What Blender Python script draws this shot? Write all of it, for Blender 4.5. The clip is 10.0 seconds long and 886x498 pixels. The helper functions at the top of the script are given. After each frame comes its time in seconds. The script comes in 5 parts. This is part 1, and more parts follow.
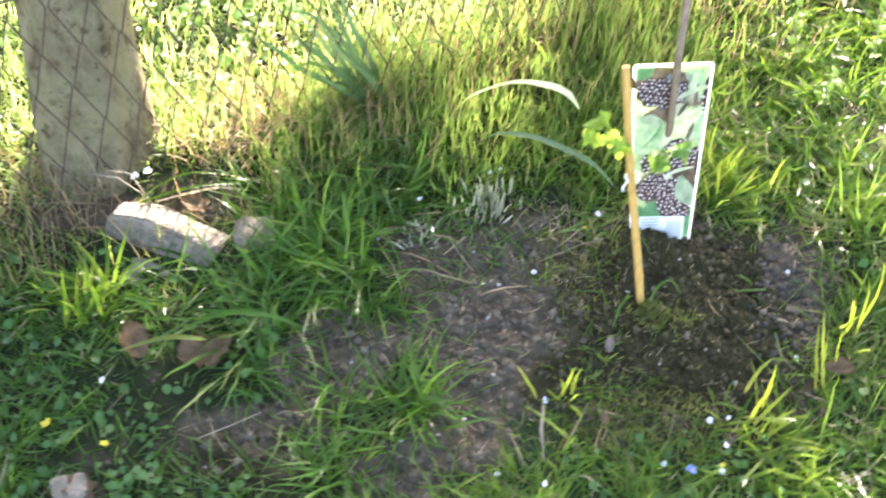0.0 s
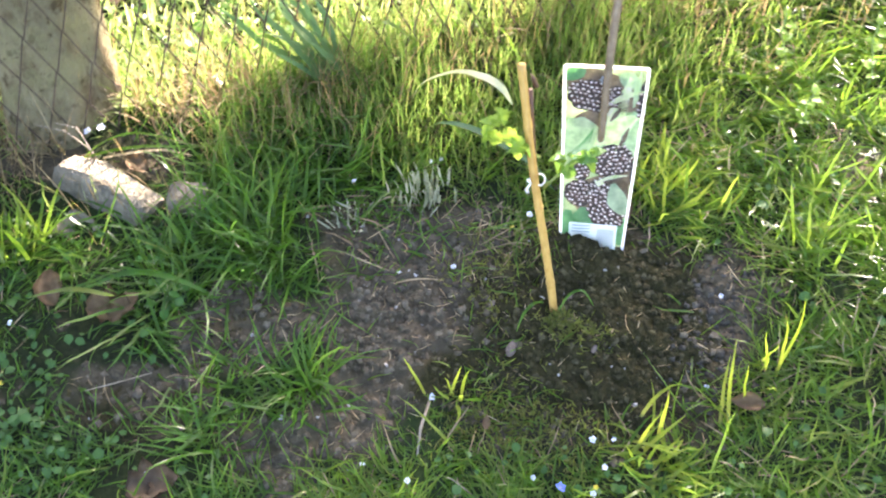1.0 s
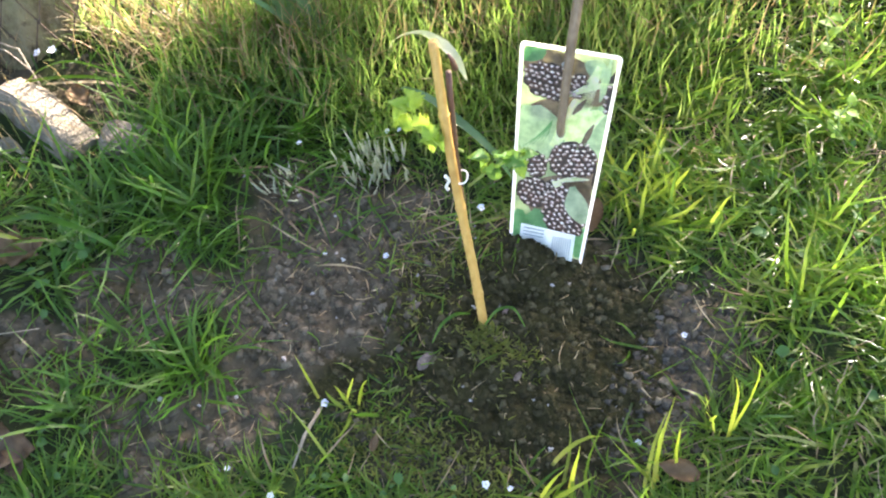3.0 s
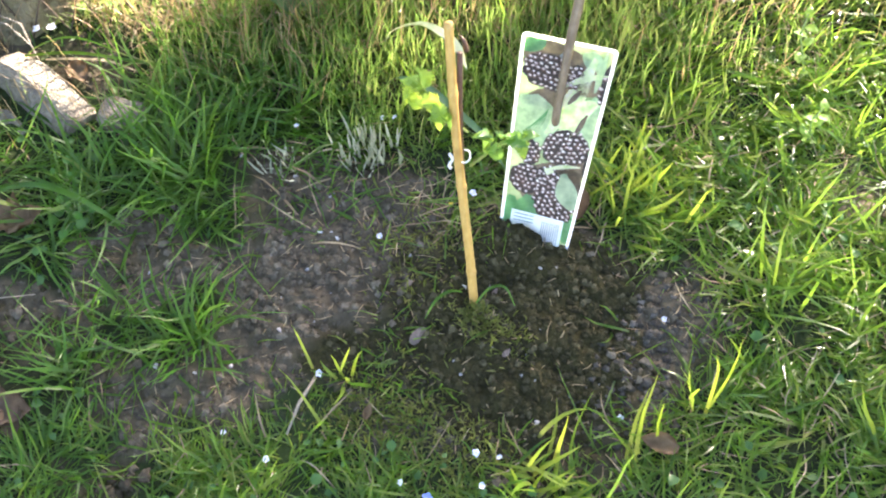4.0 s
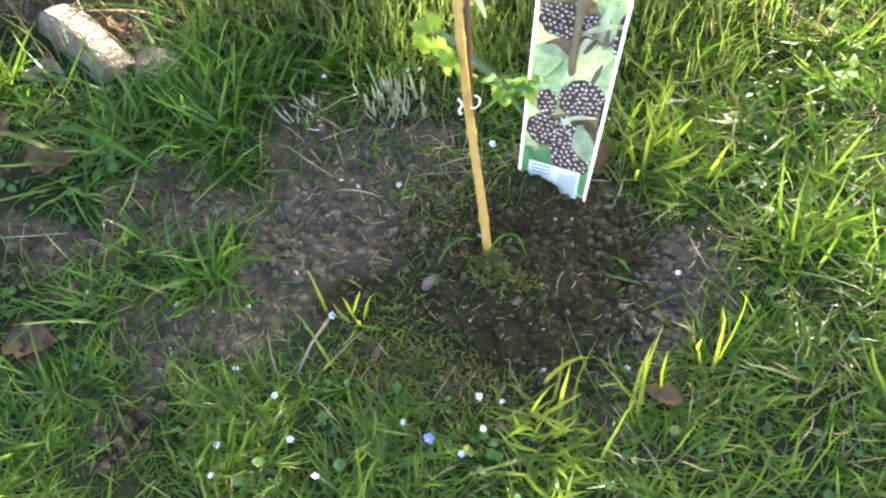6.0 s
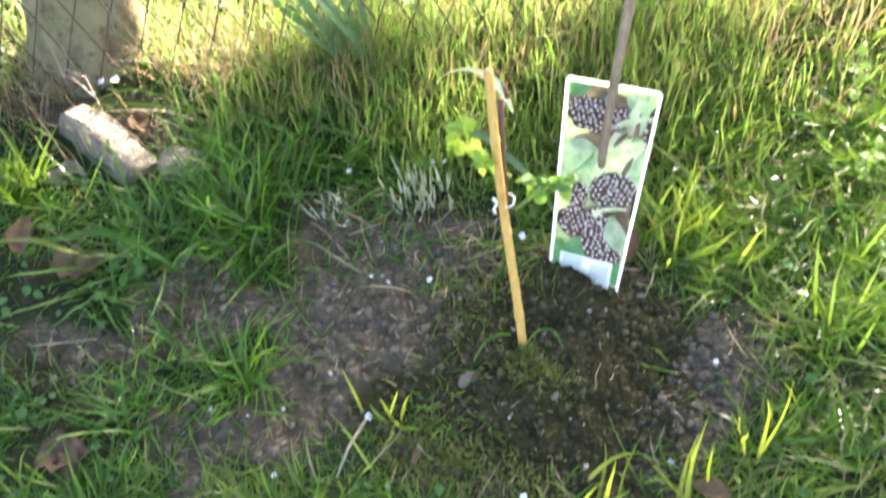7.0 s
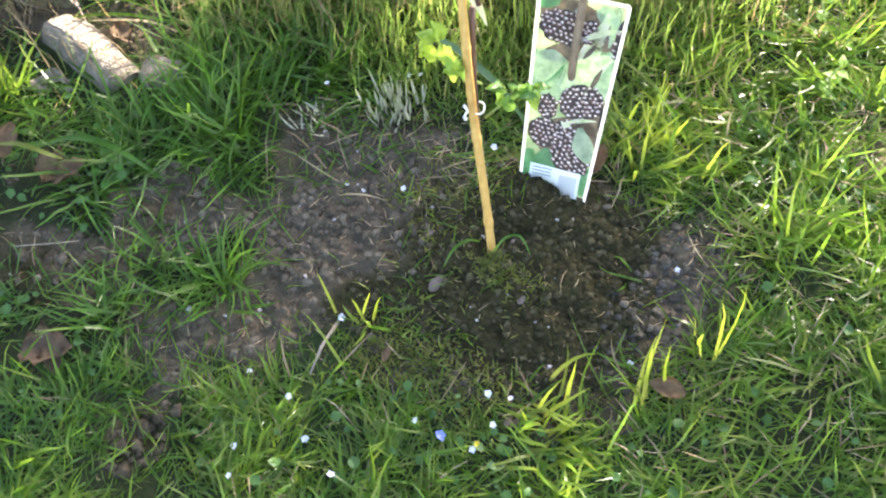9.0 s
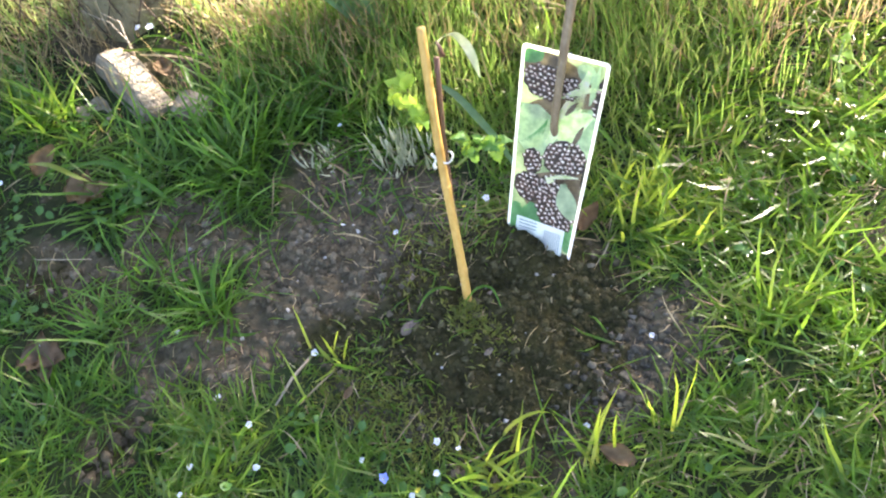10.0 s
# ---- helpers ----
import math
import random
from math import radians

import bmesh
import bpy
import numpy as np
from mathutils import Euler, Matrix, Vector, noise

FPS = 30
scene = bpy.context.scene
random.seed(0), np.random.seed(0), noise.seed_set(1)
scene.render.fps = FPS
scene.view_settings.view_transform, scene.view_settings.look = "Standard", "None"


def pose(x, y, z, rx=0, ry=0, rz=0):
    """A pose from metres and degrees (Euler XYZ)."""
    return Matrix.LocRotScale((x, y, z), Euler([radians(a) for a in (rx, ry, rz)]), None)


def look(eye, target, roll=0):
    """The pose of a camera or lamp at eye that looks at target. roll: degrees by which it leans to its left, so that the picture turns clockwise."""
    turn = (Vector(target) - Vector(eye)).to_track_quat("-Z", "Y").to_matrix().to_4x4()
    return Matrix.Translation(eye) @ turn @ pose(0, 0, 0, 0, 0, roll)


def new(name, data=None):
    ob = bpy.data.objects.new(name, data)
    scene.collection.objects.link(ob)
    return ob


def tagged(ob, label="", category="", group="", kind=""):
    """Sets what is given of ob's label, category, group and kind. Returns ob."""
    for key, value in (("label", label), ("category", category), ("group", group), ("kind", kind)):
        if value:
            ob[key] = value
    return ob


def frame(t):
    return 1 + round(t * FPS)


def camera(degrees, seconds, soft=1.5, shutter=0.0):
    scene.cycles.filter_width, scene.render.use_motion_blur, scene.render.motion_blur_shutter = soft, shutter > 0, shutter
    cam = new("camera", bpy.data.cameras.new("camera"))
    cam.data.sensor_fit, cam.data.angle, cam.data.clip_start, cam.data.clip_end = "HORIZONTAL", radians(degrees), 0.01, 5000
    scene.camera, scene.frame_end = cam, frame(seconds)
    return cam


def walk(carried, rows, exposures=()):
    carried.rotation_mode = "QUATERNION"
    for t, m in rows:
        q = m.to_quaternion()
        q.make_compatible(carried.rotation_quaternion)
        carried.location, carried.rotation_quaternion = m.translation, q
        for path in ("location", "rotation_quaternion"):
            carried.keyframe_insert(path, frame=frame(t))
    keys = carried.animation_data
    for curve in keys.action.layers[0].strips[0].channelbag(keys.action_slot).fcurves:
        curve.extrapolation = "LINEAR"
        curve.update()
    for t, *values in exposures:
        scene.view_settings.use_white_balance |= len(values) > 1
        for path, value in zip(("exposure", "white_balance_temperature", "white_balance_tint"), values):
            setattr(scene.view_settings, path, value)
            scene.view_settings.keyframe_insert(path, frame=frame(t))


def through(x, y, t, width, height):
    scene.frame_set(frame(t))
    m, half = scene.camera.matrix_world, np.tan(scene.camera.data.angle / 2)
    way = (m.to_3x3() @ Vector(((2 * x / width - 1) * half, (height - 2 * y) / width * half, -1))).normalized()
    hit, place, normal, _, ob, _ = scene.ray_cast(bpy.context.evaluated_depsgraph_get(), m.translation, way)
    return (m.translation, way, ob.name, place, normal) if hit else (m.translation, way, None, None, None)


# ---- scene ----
cam = camera(44.0, 10.0, soft=2.15, shutter=0.5)
PATH = [
    (0, (-0.1187, -0.6220, 1.2055), (-0.1186, 0.0434, 0.2069), 4.16),
    (0.5, (0.0527, -0.5812, 1.2014), (-0.0253, 0.0813, 0.2039), 1.64),
    (1, (0.1883, -0.5591, 1.1966), (0.0140, 0.0637, 0.1859), -2.76),
    (1.5, (0.1859, -0.5007, 1.1685), (0.0221, 0.1069, 0.1468), 2.14),
    (2, (0.2306, -0.3992, 1.1086), (0.0000, 0.1308, 0.0570), -5.35),
    (2.5, (0.3690, -0.3301, 1.0723), (0.0584, 0.1749, 0.0291), -9.07),
    (2.7, (0.3980, -0.3070, 1.0740), (-0.1500, 0.5020, -0.6710), -11.4),
    (3.8, (0.3623, -0.3949, 1.0825), (0.0797, 0.1386, 0.0454), -4.02),
    (4, (0.3615, -0.4088, 1.0942), (0.0914, 0.1367, 0.0601), -2.31),
    (4.5, (0.4450, -0.3670, 1.0828), (0.1259, 0.1434, 0.0447), -6.53),
    (5, (0.5081, -0.3304, 1.0728), (0.1156, 0.1298, 0.0364), -12.05),
    (5.2, (0.5090, -0.3361, 1.0722), (0.1152, 0.1182, 0.0337), -11.81),
    (6.3, (0.4233, -0.4229, 1.0829), (0.0818, 0.0756, 0.0461), -8.62),
    (6.5, (0.4060, -0.4133, 1.0841), (0.0529, 0.0810, 0.0492), -10.11),
    (7, (0.3925, -0.3915, 1.1034), (0.0303, 0.1483, 0.0947), -9.24),
    (7.5, (0.3800, -0.3762, 1.1203), (0.0273, 0.2193, 0.1400), -5.77),
    (8, (0.3797, -0.3886, 1.1207), (0.0485, 0.1820, 0.1184), -6.17),
    (8.5, (0.3977, -0.4337, 1.1103), (0.0892, 0.1112, 0.0866), -5.01),
    (9, (0.4349, -0.4307, 1.1150), (0.1049, 0.0644, 0.0729), -8.16),
    (9.5, (0.5625, -0.3680, 1.0994), (0.1183, 0.0945, 0.0851), -12.66),
    (10, (0.6299, -0.3233, 1.0973), (0.1193, 0.1168, 0.1045), -16.88),
]
walk(cam, [(t, look(eye, target, roll)) for t, eye, target, roll in PATH],
     exposures=[(0.0, 3.63, 6950, 23), (1.0, 3.48, 6950, 23), (2.5, 3.18, 6950, 20), (4.0, 3.48, 6950, 22), (5.0, 3.38, 6950, 20), (6.5, 3.43, 6950, 20), (7.5, 3.53, 6950, 23), (8.5, 3.48, 6950, 22), (9.0, 3.45, 6950, 22), (10.0, 3.35, 6950, 20)])

# ---- light: low sun behind the fence, clear sky ----
SUN_AZ, SUN_EL = 8.0, 21.0          # degrees from +y towards +x, and above the ground
world = bpy.data.worlds.new("sky")
scene.world = world
world.use_nodes = True
sky = world.node_tree.nodes.new("ShaderNodeTexSky")
sky.sky_type, sky.sun_disc = "NISHITA", False
sky.sun_elevation, sky.sun_rotation = radians(SUN_EL), radians(SUN_AZ)
back = world.node_tree.nodes["Background"]
world.node_tree.links.new(sky.outputs[0], back.inputs[0])
back.inputs[1].default_value = 0.105
toward = Vector((math.sin(radians(SUN_AZ)) * math.cos(radians(SUN_EL)),
                 math.cos(radians(SUN_AZ)) * math.cos(radians(SUN_EL)), math.sin(radians(SUN_EL))))
sun = new("sun", bpy.data.lights.new("sun", "SUN"))
sun.data.energy, sun.data.angle, sun.data.color = 5.0, radians(0.55), (1.0, 0.95, 0.85)
sun.matrix_world = look(toward * 20, (0, 0, 0))


# ---- materials ----
def srgb(r, g, b):
    return (r, g, b, 1.0)


class Mat:
    """A node material with short helpers."""

    def __init__(self, name):
        self.m = bpy.data.materials.new(name)
        self.m.use_nodes = True
        self.t = self.m.node_tree
        self.n, self.l = self.t.nodes, self.t.links
        self.bsdf = self.n["Principled BSDF"]
        self.out = self.n["Material Output"]

    def add(self, kind, **inputs):
        node = self.n.new(kind)
        for key, value in inputs.items():
            key = key.replace("_", " ")
            self.put(node, key, value)
        return node

    def put(self, node, key, value):
        if isinstance(value, bpy.types.NodeSocket):
            self.l.new(value, node.inputs[key])
        else:
            node.inputs[key].default_value = value

    def noise(self, scale, detail=4.0, rough=0.6, coords=None):
        node = self.add("ShaderNodeTexNoise", Scale=scale, Detail=detail, Roughness=rough)
        self.l.new(coords or self.coords(), node.inputs["Vector"])
        return node.outputs["Fac"]

    def voronoi(self, scale, out="Distance", coords=None):
        node = self.add("ShaderNodeTexVoronoi", Scale=scale)
        self.l.new(coords or self.coords(), node.inputs["Vector"])
        return node.outputs[out]

    def coords(self):
        return self.add("ShaderNodeTexCoord").outputs["Object"]

    def stretched(self, sx, sy, sz):
        node = self.add("ShaderNodeMapping", Scale=(sx, sy, sz))
        self.l.new(self.coords(), node.inputs["Vector"])
        return node.outputs[0]

    def ramp(self, fac, *stops):
        node = self.n.new("ShaderNodeValToRGB")
        el = node.color_ramp.elements
        while len(el) < len(stops):
            el.new(0.5)
        for e, (p, c) in zip(el, stops):
            e.position, e.color = p, (*c, 1.0) if len(c) == 3 else c
        self.l.new(fac, node.inputs[0])
        return node.outputs[0]

    def mix(self, fac, a, b, blend="MIX"):
        node = self.n.new("ShaderNodeMix")
        node.data_type, node.blend_type = "RGBA", blend
        for i, v in ((0, fac), (6, a), (7, b)):
            if isinstance(v, bpy.types.NodeSocket):
                self.l.new(v, node.inputs[i])
            else:
                node.inputs[i].default_value = v if not isinstance(v, tuple) or len(v) == 4 else (*v, 1.0)
        return node.outputs[2]

    def attr(self, name):
        node = self.n.new("ShaderNodeAttribute")
        node.attribute_name = name
        return node.outputs["Fac"]

    def island(self):
        return self.n.new("ShaderNodeNewGeometry").outputs["Random Per Island"]

    def bump(self, height, strength=0.5, distance=0.004):
        node = self.add("ShaderNodeBump", Strength=strength, Distance=distance)
        self.l.new(height, node.inputs["Height"])
        self.l.new(node.outputs[0], self.bsdf.inputs["Normal"])
        return node.outputs[0]

    def done(self, color=None, rough=0.8, spec=0.3, metal=0.0):
        for key, v in (("Base Color", color), ("Roughness", rough), ("Specular IOR Level", spec), ("Metallic", metal)):
            if v is not None:
                self.put(self.bsdf, key, v if not isinstance(v, tuple) or len(v) == 4 else (*v, 1.0))
        return self.m

    def thin(self, color, amount):
        """Lets light shine through, as in a leaf."""
        tr = self.n.new("ShaderNodeBsdfTranslucent")
        self.put(tr, "Color", color)
        mx = self.n.new("ShaderNodeMixShader")
        mx.inputs[0].default_value = amount
        self.l.new(self.bsdf.outputs[0], mx.inputs[1])
        self.l.new(tr.outputs[0], mx.inputs[2])
        self.l.new(mx.outputs[0], self.out.inputs[0])
        return self.m


def blade_material(name, tones, through, foot, rough=0.42, amount=0.45):
    """Grass: a tone for each blade, a foot tone, fine lengthwise grain."""
    k = Mat(name)
    rnd = k.add("ShaderNodeMath")
    k.l.new(k.island(), rnd.inputs[0])
    k.l.new(k.n.new("ShaderNodeObjectInfo").outputs["Random"], rnd.inputs[1])
    fold = k.add("ShaderNodeMath")
    fold.operation = "FRACT"
    k.l.new(rnd.outputs[0], fold.inputs[0])
    rnd = fold.outputs[0]
    tone = k.ramp(rnd, *[(i / (len(tones) - 1), c) for i, c in enumerate(tones)])
    grain = k.ramp(k.noise(60, 3), (0.3, (0.7, 0.7, 0.7)), (0.75, (1.15, 1.15, 1.1)))
    col = k.mix(1.0, tone, grain, "MULTIPLY")
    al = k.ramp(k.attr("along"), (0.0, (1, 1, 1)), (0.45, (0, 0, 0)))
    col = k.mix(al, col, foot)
    lit = k.mix(1.0, k.mix(0.5, col, through), (1.9, 1.9, 1.5), "MULTIPLY")
    k.done(col, rough, 0.38)
    return k.thin(lit, amount)


# The dark foot tone puts the shade between blades into the colour.
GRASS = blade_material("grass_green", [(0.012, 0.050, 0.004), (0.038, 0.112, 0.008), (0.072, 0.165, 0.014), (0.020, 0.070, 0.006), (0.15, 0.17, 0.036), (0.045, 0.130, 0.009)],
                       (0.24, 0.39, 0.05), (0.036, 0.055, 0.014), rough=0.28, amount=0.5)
GRASS_DEEP = blade_material("grass_deep", [(0.034, 0.100, 0.014), (0.055, 0.135, 0.018), (0.085, 0.17, 0.026), (0.18, 0.16, 0.07), (0.045, 0.12, 0.016), (0.13, 0.125, 0.05)],
                            (0.21, 0.31, 0.085), (0.13, 0.125, 0.055), rough=0.42, amount=0.54)
# Darker grass copy for the left: its shade is put into colour, foot too.
GRASS_SHADED = blade_material("grass_shaded_copy", [(0.010, 0.046, 0.005), (0.028, 0.100, 0.010), (0.050, 0.138, 0.015), (0.06, 0.115, 0.022)],
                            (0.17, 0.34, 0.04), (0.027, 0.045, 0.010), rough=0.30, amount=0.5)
# Paler grass copy: sun and haze past the fence put into its colour.
GRASS_FAR_LIT = blade_material("grass_far_lit", [(0.10, 0.20, 0.055), (0.15, 0.25, 0.08), (0.20, 0.28, 0.11), (0.32, 0.30, 0.17)],
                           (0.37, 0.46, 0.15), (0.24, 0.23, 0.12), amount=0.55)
# Yellower, brighter copy of the grass: sunlight on single tufts put into colour.
GRASS_SUN_TINT = blade_material("grass_sun_tint", [(0.09, 0.17, 0.018), (0.13, 0.21, 0.028), (0.17, 0.22, 0.04), (0.06, 0.14, 0.015)],
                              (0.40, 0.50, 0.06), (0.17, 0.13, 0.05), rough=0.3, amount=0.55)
STRAW = blade_material("dry_straw", [(0.34, 0.25, 0.15), (0.24, 0.155, 0.09), (0.46, 0.37, 0.24), (0.19, 0.11, 0.07)],
                       (0.4, 0.3, 0.15), (0.2, 0.14, 0.08), 0.7, 0.25)
DRY_STALK = blade_material("dry_stalk", [(0.20, 0.135, 0.075), (0.13, 0.09, 0.045), (0.30, 0.22, 0.13), (0.10, 0.085, 0.035)],
                           (0.34, 0.25, 0.12), (0.11, 0.08, 0.045), 0.65, 0.3)
STUB = blade_material("cut_stubble", [(0.42, 0.41, 0.30), (0.28, 0.29, 0.19), (0.52, 0.51, 0.39), (0.20, 0.23, 0.14)],
                      (0.4, 0.42, 0.3), (0.3, 0.28, 0.2), 0.6, 0.2)
# Whitish tones paint the sun's glint on one arching blade.
GLINT_BLADE = blade_material("sun_glint_blade", [(0.46, 0.48, 0.33), (0.55, 0.56, 0.42)], (0.6, 0.62, 0.4), (0.2, 0.28, 0.1), 0.25, 0.45)
IRIS = blade_material("strap_leaf", [(0.055, 0.12, 0.05), (0.08, 0.16, 0.07), (0.11, 0.19, 0.09)],
                      (0.15, 0.28, 0.09), (0.07, 0.12, 0.05), 0.5, 0.3)


def soil_material():
    k = Mat("garden_soil")
    damp_shade, sod = k.attr("damp_shade"), k.attr("sod")
    fine, coarse = k.noise(170, 6, 0.7), k.noise(22, 5, 0.6)
    dry = k.ramp(coarse, (0.3, (0.055, 0.043, 0.027)), (0.55, (0.097, 0.077, 0.050)), (0.8, (0.145, 0.117, 0.080)))
    dry = k.mix(k.ramp(fine, (0.35, (0, 0, 0)), (0.75, (1, 1, 1))), dry, (0.066, 0.051, 0.031))
    damp = k.ramp(fine, (0.3, (0.015, 0.0132, 0.0045)), (0.6, (0.036, 0.0315, 0.0115)), (0.85, (0.085, 0.073, 0.031)))
    # Near-black ground cover: shade among the grass is darkened into this colour.
    shaded_thatch = k.ramp(k.noise(90, 5), (0.3, (0.010, 0.010, 0.005)), (0.6, (0.020, 0.024, 0.009)), (0.85, (0.055, 0.048, 0.023)))
    shaded_thatch = k.mix(k.ramp(k.noise(2.2, 4), (0.4, (0, 0, 0)), (0.65, (0.6, 0.6, 0.6))), shaded_thatch, (0.026, 0.048, 0.012))
    col = k.mix(k.ramp(damp_shade, (0.3, (0, 0, 0)), (0.65, (1, 1, 1))), dry, damp)
    col = k.mix(k.ramp(sod, (0.35, (0, 0, 0)), (0.7, (1, 1, 1))), col, shaded_thatch)
    k.bump(k.mix(0.5, fine, k.voronoi(120)), 0.9, 0.004)
    return k.done(col, 0.93, 0.14)


SOIL = soil_material()


def crumb_material(name, tones, rough=0.95):
    k = Mat(name)
    col = k.ramp(k.island(), *[(i / (len(tones) - 1), c) for i, c in enumerate(tones)])
    col = k.mix(1.0, col, k.ramp(k.noise(240, 4), (0.3, (0.6, 0.6, 0.6)), (0.7, (1.25, 1.25, 1.25))), "MULTIPLY")
    k.bump(k.noise(320, 5, 0.7), 0.8, 0.002)
    return k.done(col, rough, 0.14)


CRUMB_DRY = crumb_material("dry_crumbs", [(0.060, 0.048, 0.032), (0.112, 0.090, 0.061), (0.082, 0.066, 0.045), (0.155, 0.129, 0.093)])
CRUMB_WET = crumb_material("damp_crumbs", [(0.018, 0.0158, 0.0058), (0.045, 0.039, 0.0152), (0.027, 0.0235, 0.0090), (0.090, 0.077, 0.040)], 0.8)
CLOD_BROWN = crumb_material("brown_clods", [(0.045, 0.034, 0.021), (0.10, 0.077, 0.050), (0.07, 0.054, 0.034)])
GRAVEL = crumb_material("grey_gravel", [(0.042, 0.036, 0.028), (0.075, 0.066, 0.054), (0.058, 0.05, 0.039), (0.11, 0.10, 0.085)], 0.8)
GRIT = crumb_material("pale_grit", [(0.3, 0.28, 0.27), (0.45, 0.42, 0.4), (0.2, 0.17, 0.15)], 0.7)


def bark_material():
    k = Mat("lichened_bark")
    c = k.stretched(1, 1, 0.45)
    big, mid, fine = k.noise(9, 5, 0.6, c), k.noise(38, 5, 0.65, c), k.noise(150, 5, 0.7, c)
    base = k.ramp(mid, (0.28, (0.060, 0.042, 0.022)), (0.42, (0.14, 0.108, 0.060)), (0.56, (0.25, 0.21, 0.125)), (0.8, (0.38, 0.335, 0.22)))
    base = k.mix(k.ramp(big, (0.45, (0, 0, 0)), (0.62, (1, 1, 1))), base, (0.235, 0.205, 0.12))
    spot = k.ramp(k.noise(42, 4, 0.6), (0.56, (0, 0, 0)), (0.66, (1, 1, 1)))
    base = k.mix(spot, base, (0.085, 0.06, 0.03))
    lichen = k.ramp(k.noise(17, 6, 0.7), (0.46, (0, 0, 0)), (0.60, (0.8, 0.8, 0.8)))
    base = k.mix(lichen, base, (0.26, 0.24, 0.125))
    fleck = k.ramp(k.noise(75, 4, 0.6), (0.62, (0, 0, 0)), (0.70, (1, 1, 1)))
    base = k.mix(fleck, base, (0.07, 0.05, 0.022))
    k.bump(k.mix(0.6, mid, fine), 1.0, 0.02)
    return k.done(base, 0.92, 0.2)


BARK = bark_material()


def stone_material(name, a, b, scale):
    k = Mat(name)
    col = k.ramp(k.noise(scale, 6, 0.7), (0.3, a), (0.7, b))
    col = k.mix(k.ramp(k.noise(scale * 5, 3), (0.58, (0, 0, 0)), (0.7, (1, 1, 1))), col, (0.16, 0.15, 0.12))
    k.bump(k.mix(0.5, k.noise(scale * 4, 6, 0.75), k.voronoi(scale * 6)), 0.9, 0.006)
    return k.done(col, 0.9, 0.25)


CONCRETE = stone_material("weathered_concrete", (0.12, 0.10, 0.072), (0.34, 0.29, 0.215), 42)
PEBBLE = stone_material("pinkish_pebble", (0.15, 0.11, 0.088), (0.22, 0.17, 0.14), 60)


def cane_material(name, dark, light, nodes_at):
    k = Mat(name)
    c = k.stretched(1, 1, 0.05)
    col = k.ramp(k.noise(260, 4, 0.6, c), (0.3, dark), (0.7, light))
    col = k.mix(k.ramp(k.noise(14, 4), (0.55, (0, 0, 0)), (0.75, (1, 1, 1))), col, nodes_at)
    k.bump(k.noise(300, 3, 0.6, c), 0.35, 0.001)
    return k.done(col, 0.5, 0.4)


BAMBOO = cane_material("golden_bamboo", (0.42, 0.235, 0.055), (0.56, 0.34, 0.105), (0.34, 0.18, 0.045))
OLD_CANE = cane_material("greyed_bamboo", (0.14, 0.092, 0.055), (0.24, 0.17, 0.11), (0.11, 0.07, 0.04))
STEM = cane_material("purple_brown_cane", (0.06, 0.03, 0.02), (0.13, 0.065, 0.04), (0.09, 0.06, 0.03))
TWIG = cane_material("pale_twig", (0.24, 0.18, 0.12), (0.38, 0.31, 0.23), (0.2, 0.15, 0.1))
SHOOT = cane_material("green_shoot", (0.16, 0.24, 0.06), (0.24, 0.3, 0.09), (0.18, 0.16, 0.06))


def leaf_material(name, a, b, shine, amount=0.5, rough=0.45):
    k = Mat(name)
    col = k.ramp(k.noise(110, 4), (0.3, a), (0.7, b))
    col = k.mix(k.ramp(k.voronoi(260, "Distance"), (0.0, (0.35, 0.35, 0.35)), (0.25, (0, 0, 0))), col, tuple(0.6 * v for v in a))
    k.bump(k.noise(180, 3), 0.4, 0.001)
    k.done(col, rough, 0.4)
    return k.thin(srgb(*shine), amount)


LEAF = leaf_material("young_leaf", (0.14, 0.28, 0.04), (0.24, 0.38, 0.08), (0.47, 0.62, 0.09), 0.55)
# Darker copy of the young leaf: shade on the right sprig, in colour.
LEAF_SHADED = leaf_material("bramble_leaf_shaded", (0.07, 0.17, 0.035), (0.12, 0.24, 0.06), (0.22, 0.40, 0.06), 0.4)
WEED_BROAD = leaf_material("broad_weed_leaf", (0.035, 0.13, 0.016), (0.065, 0.18, 0.026), (0.15, 0.36, 0.035), 0.4)
# Lighter weed leaf for the meadow: sunlight put into its colour.
WEED_LIT = leaf_material("meadow_weed_leaf_lit", (0.08, 0.19, 0.035), (0.14, 0.26, 0.06), (0.30, 0.45, 0.08), 0.45)
WEED = leaf_material("weed_leaf", (0.035, 0.10, 0.022), (0.07, 0.16, 0.035), (0.15, 0.30, 0.05), 0.35)
DEAD_LEAF = leaf_material("dead_leaf", (0.15, 0.095, 0.052), (0.26, 0.175, 0.10), (0.30, 0.18, 0.08), 0.14, 0.75)
RUSTY_LEAF = leaf_material("rusty_leaf", (0.15, 0.09, 0.05), (0.26, 0.165, 0.09), (0.3, 0.17, 0.08), 0.22, 0.7)
DEAD_DARK = leaf_material("dark_dead_leaf", (0.10, 0.068, 0.042), (0.17, 0.12, 0.078), (0.2, 0.12, 0.06), 0.1, 0.75)
PETAL = leaf_material("white_petal", (0.72, 0.74, 0.84), (0.84, 0.86, 0.92), (0.7, 0.72, 0.85), 0.35)
PETAL_BLUE = leaf_material("blue_petal", (0.18, 0.25, 0.72), (0.28, 0.36, 0.85), (0.3, 0.4, 0.9), 0.3)
PETAL_YELLOW = leaf_material("yellow_petal", (0.6, 0.5, 0.04), (0.75, 0.62, 0.08), (0.7, 0.6, 0.05), 0.3)


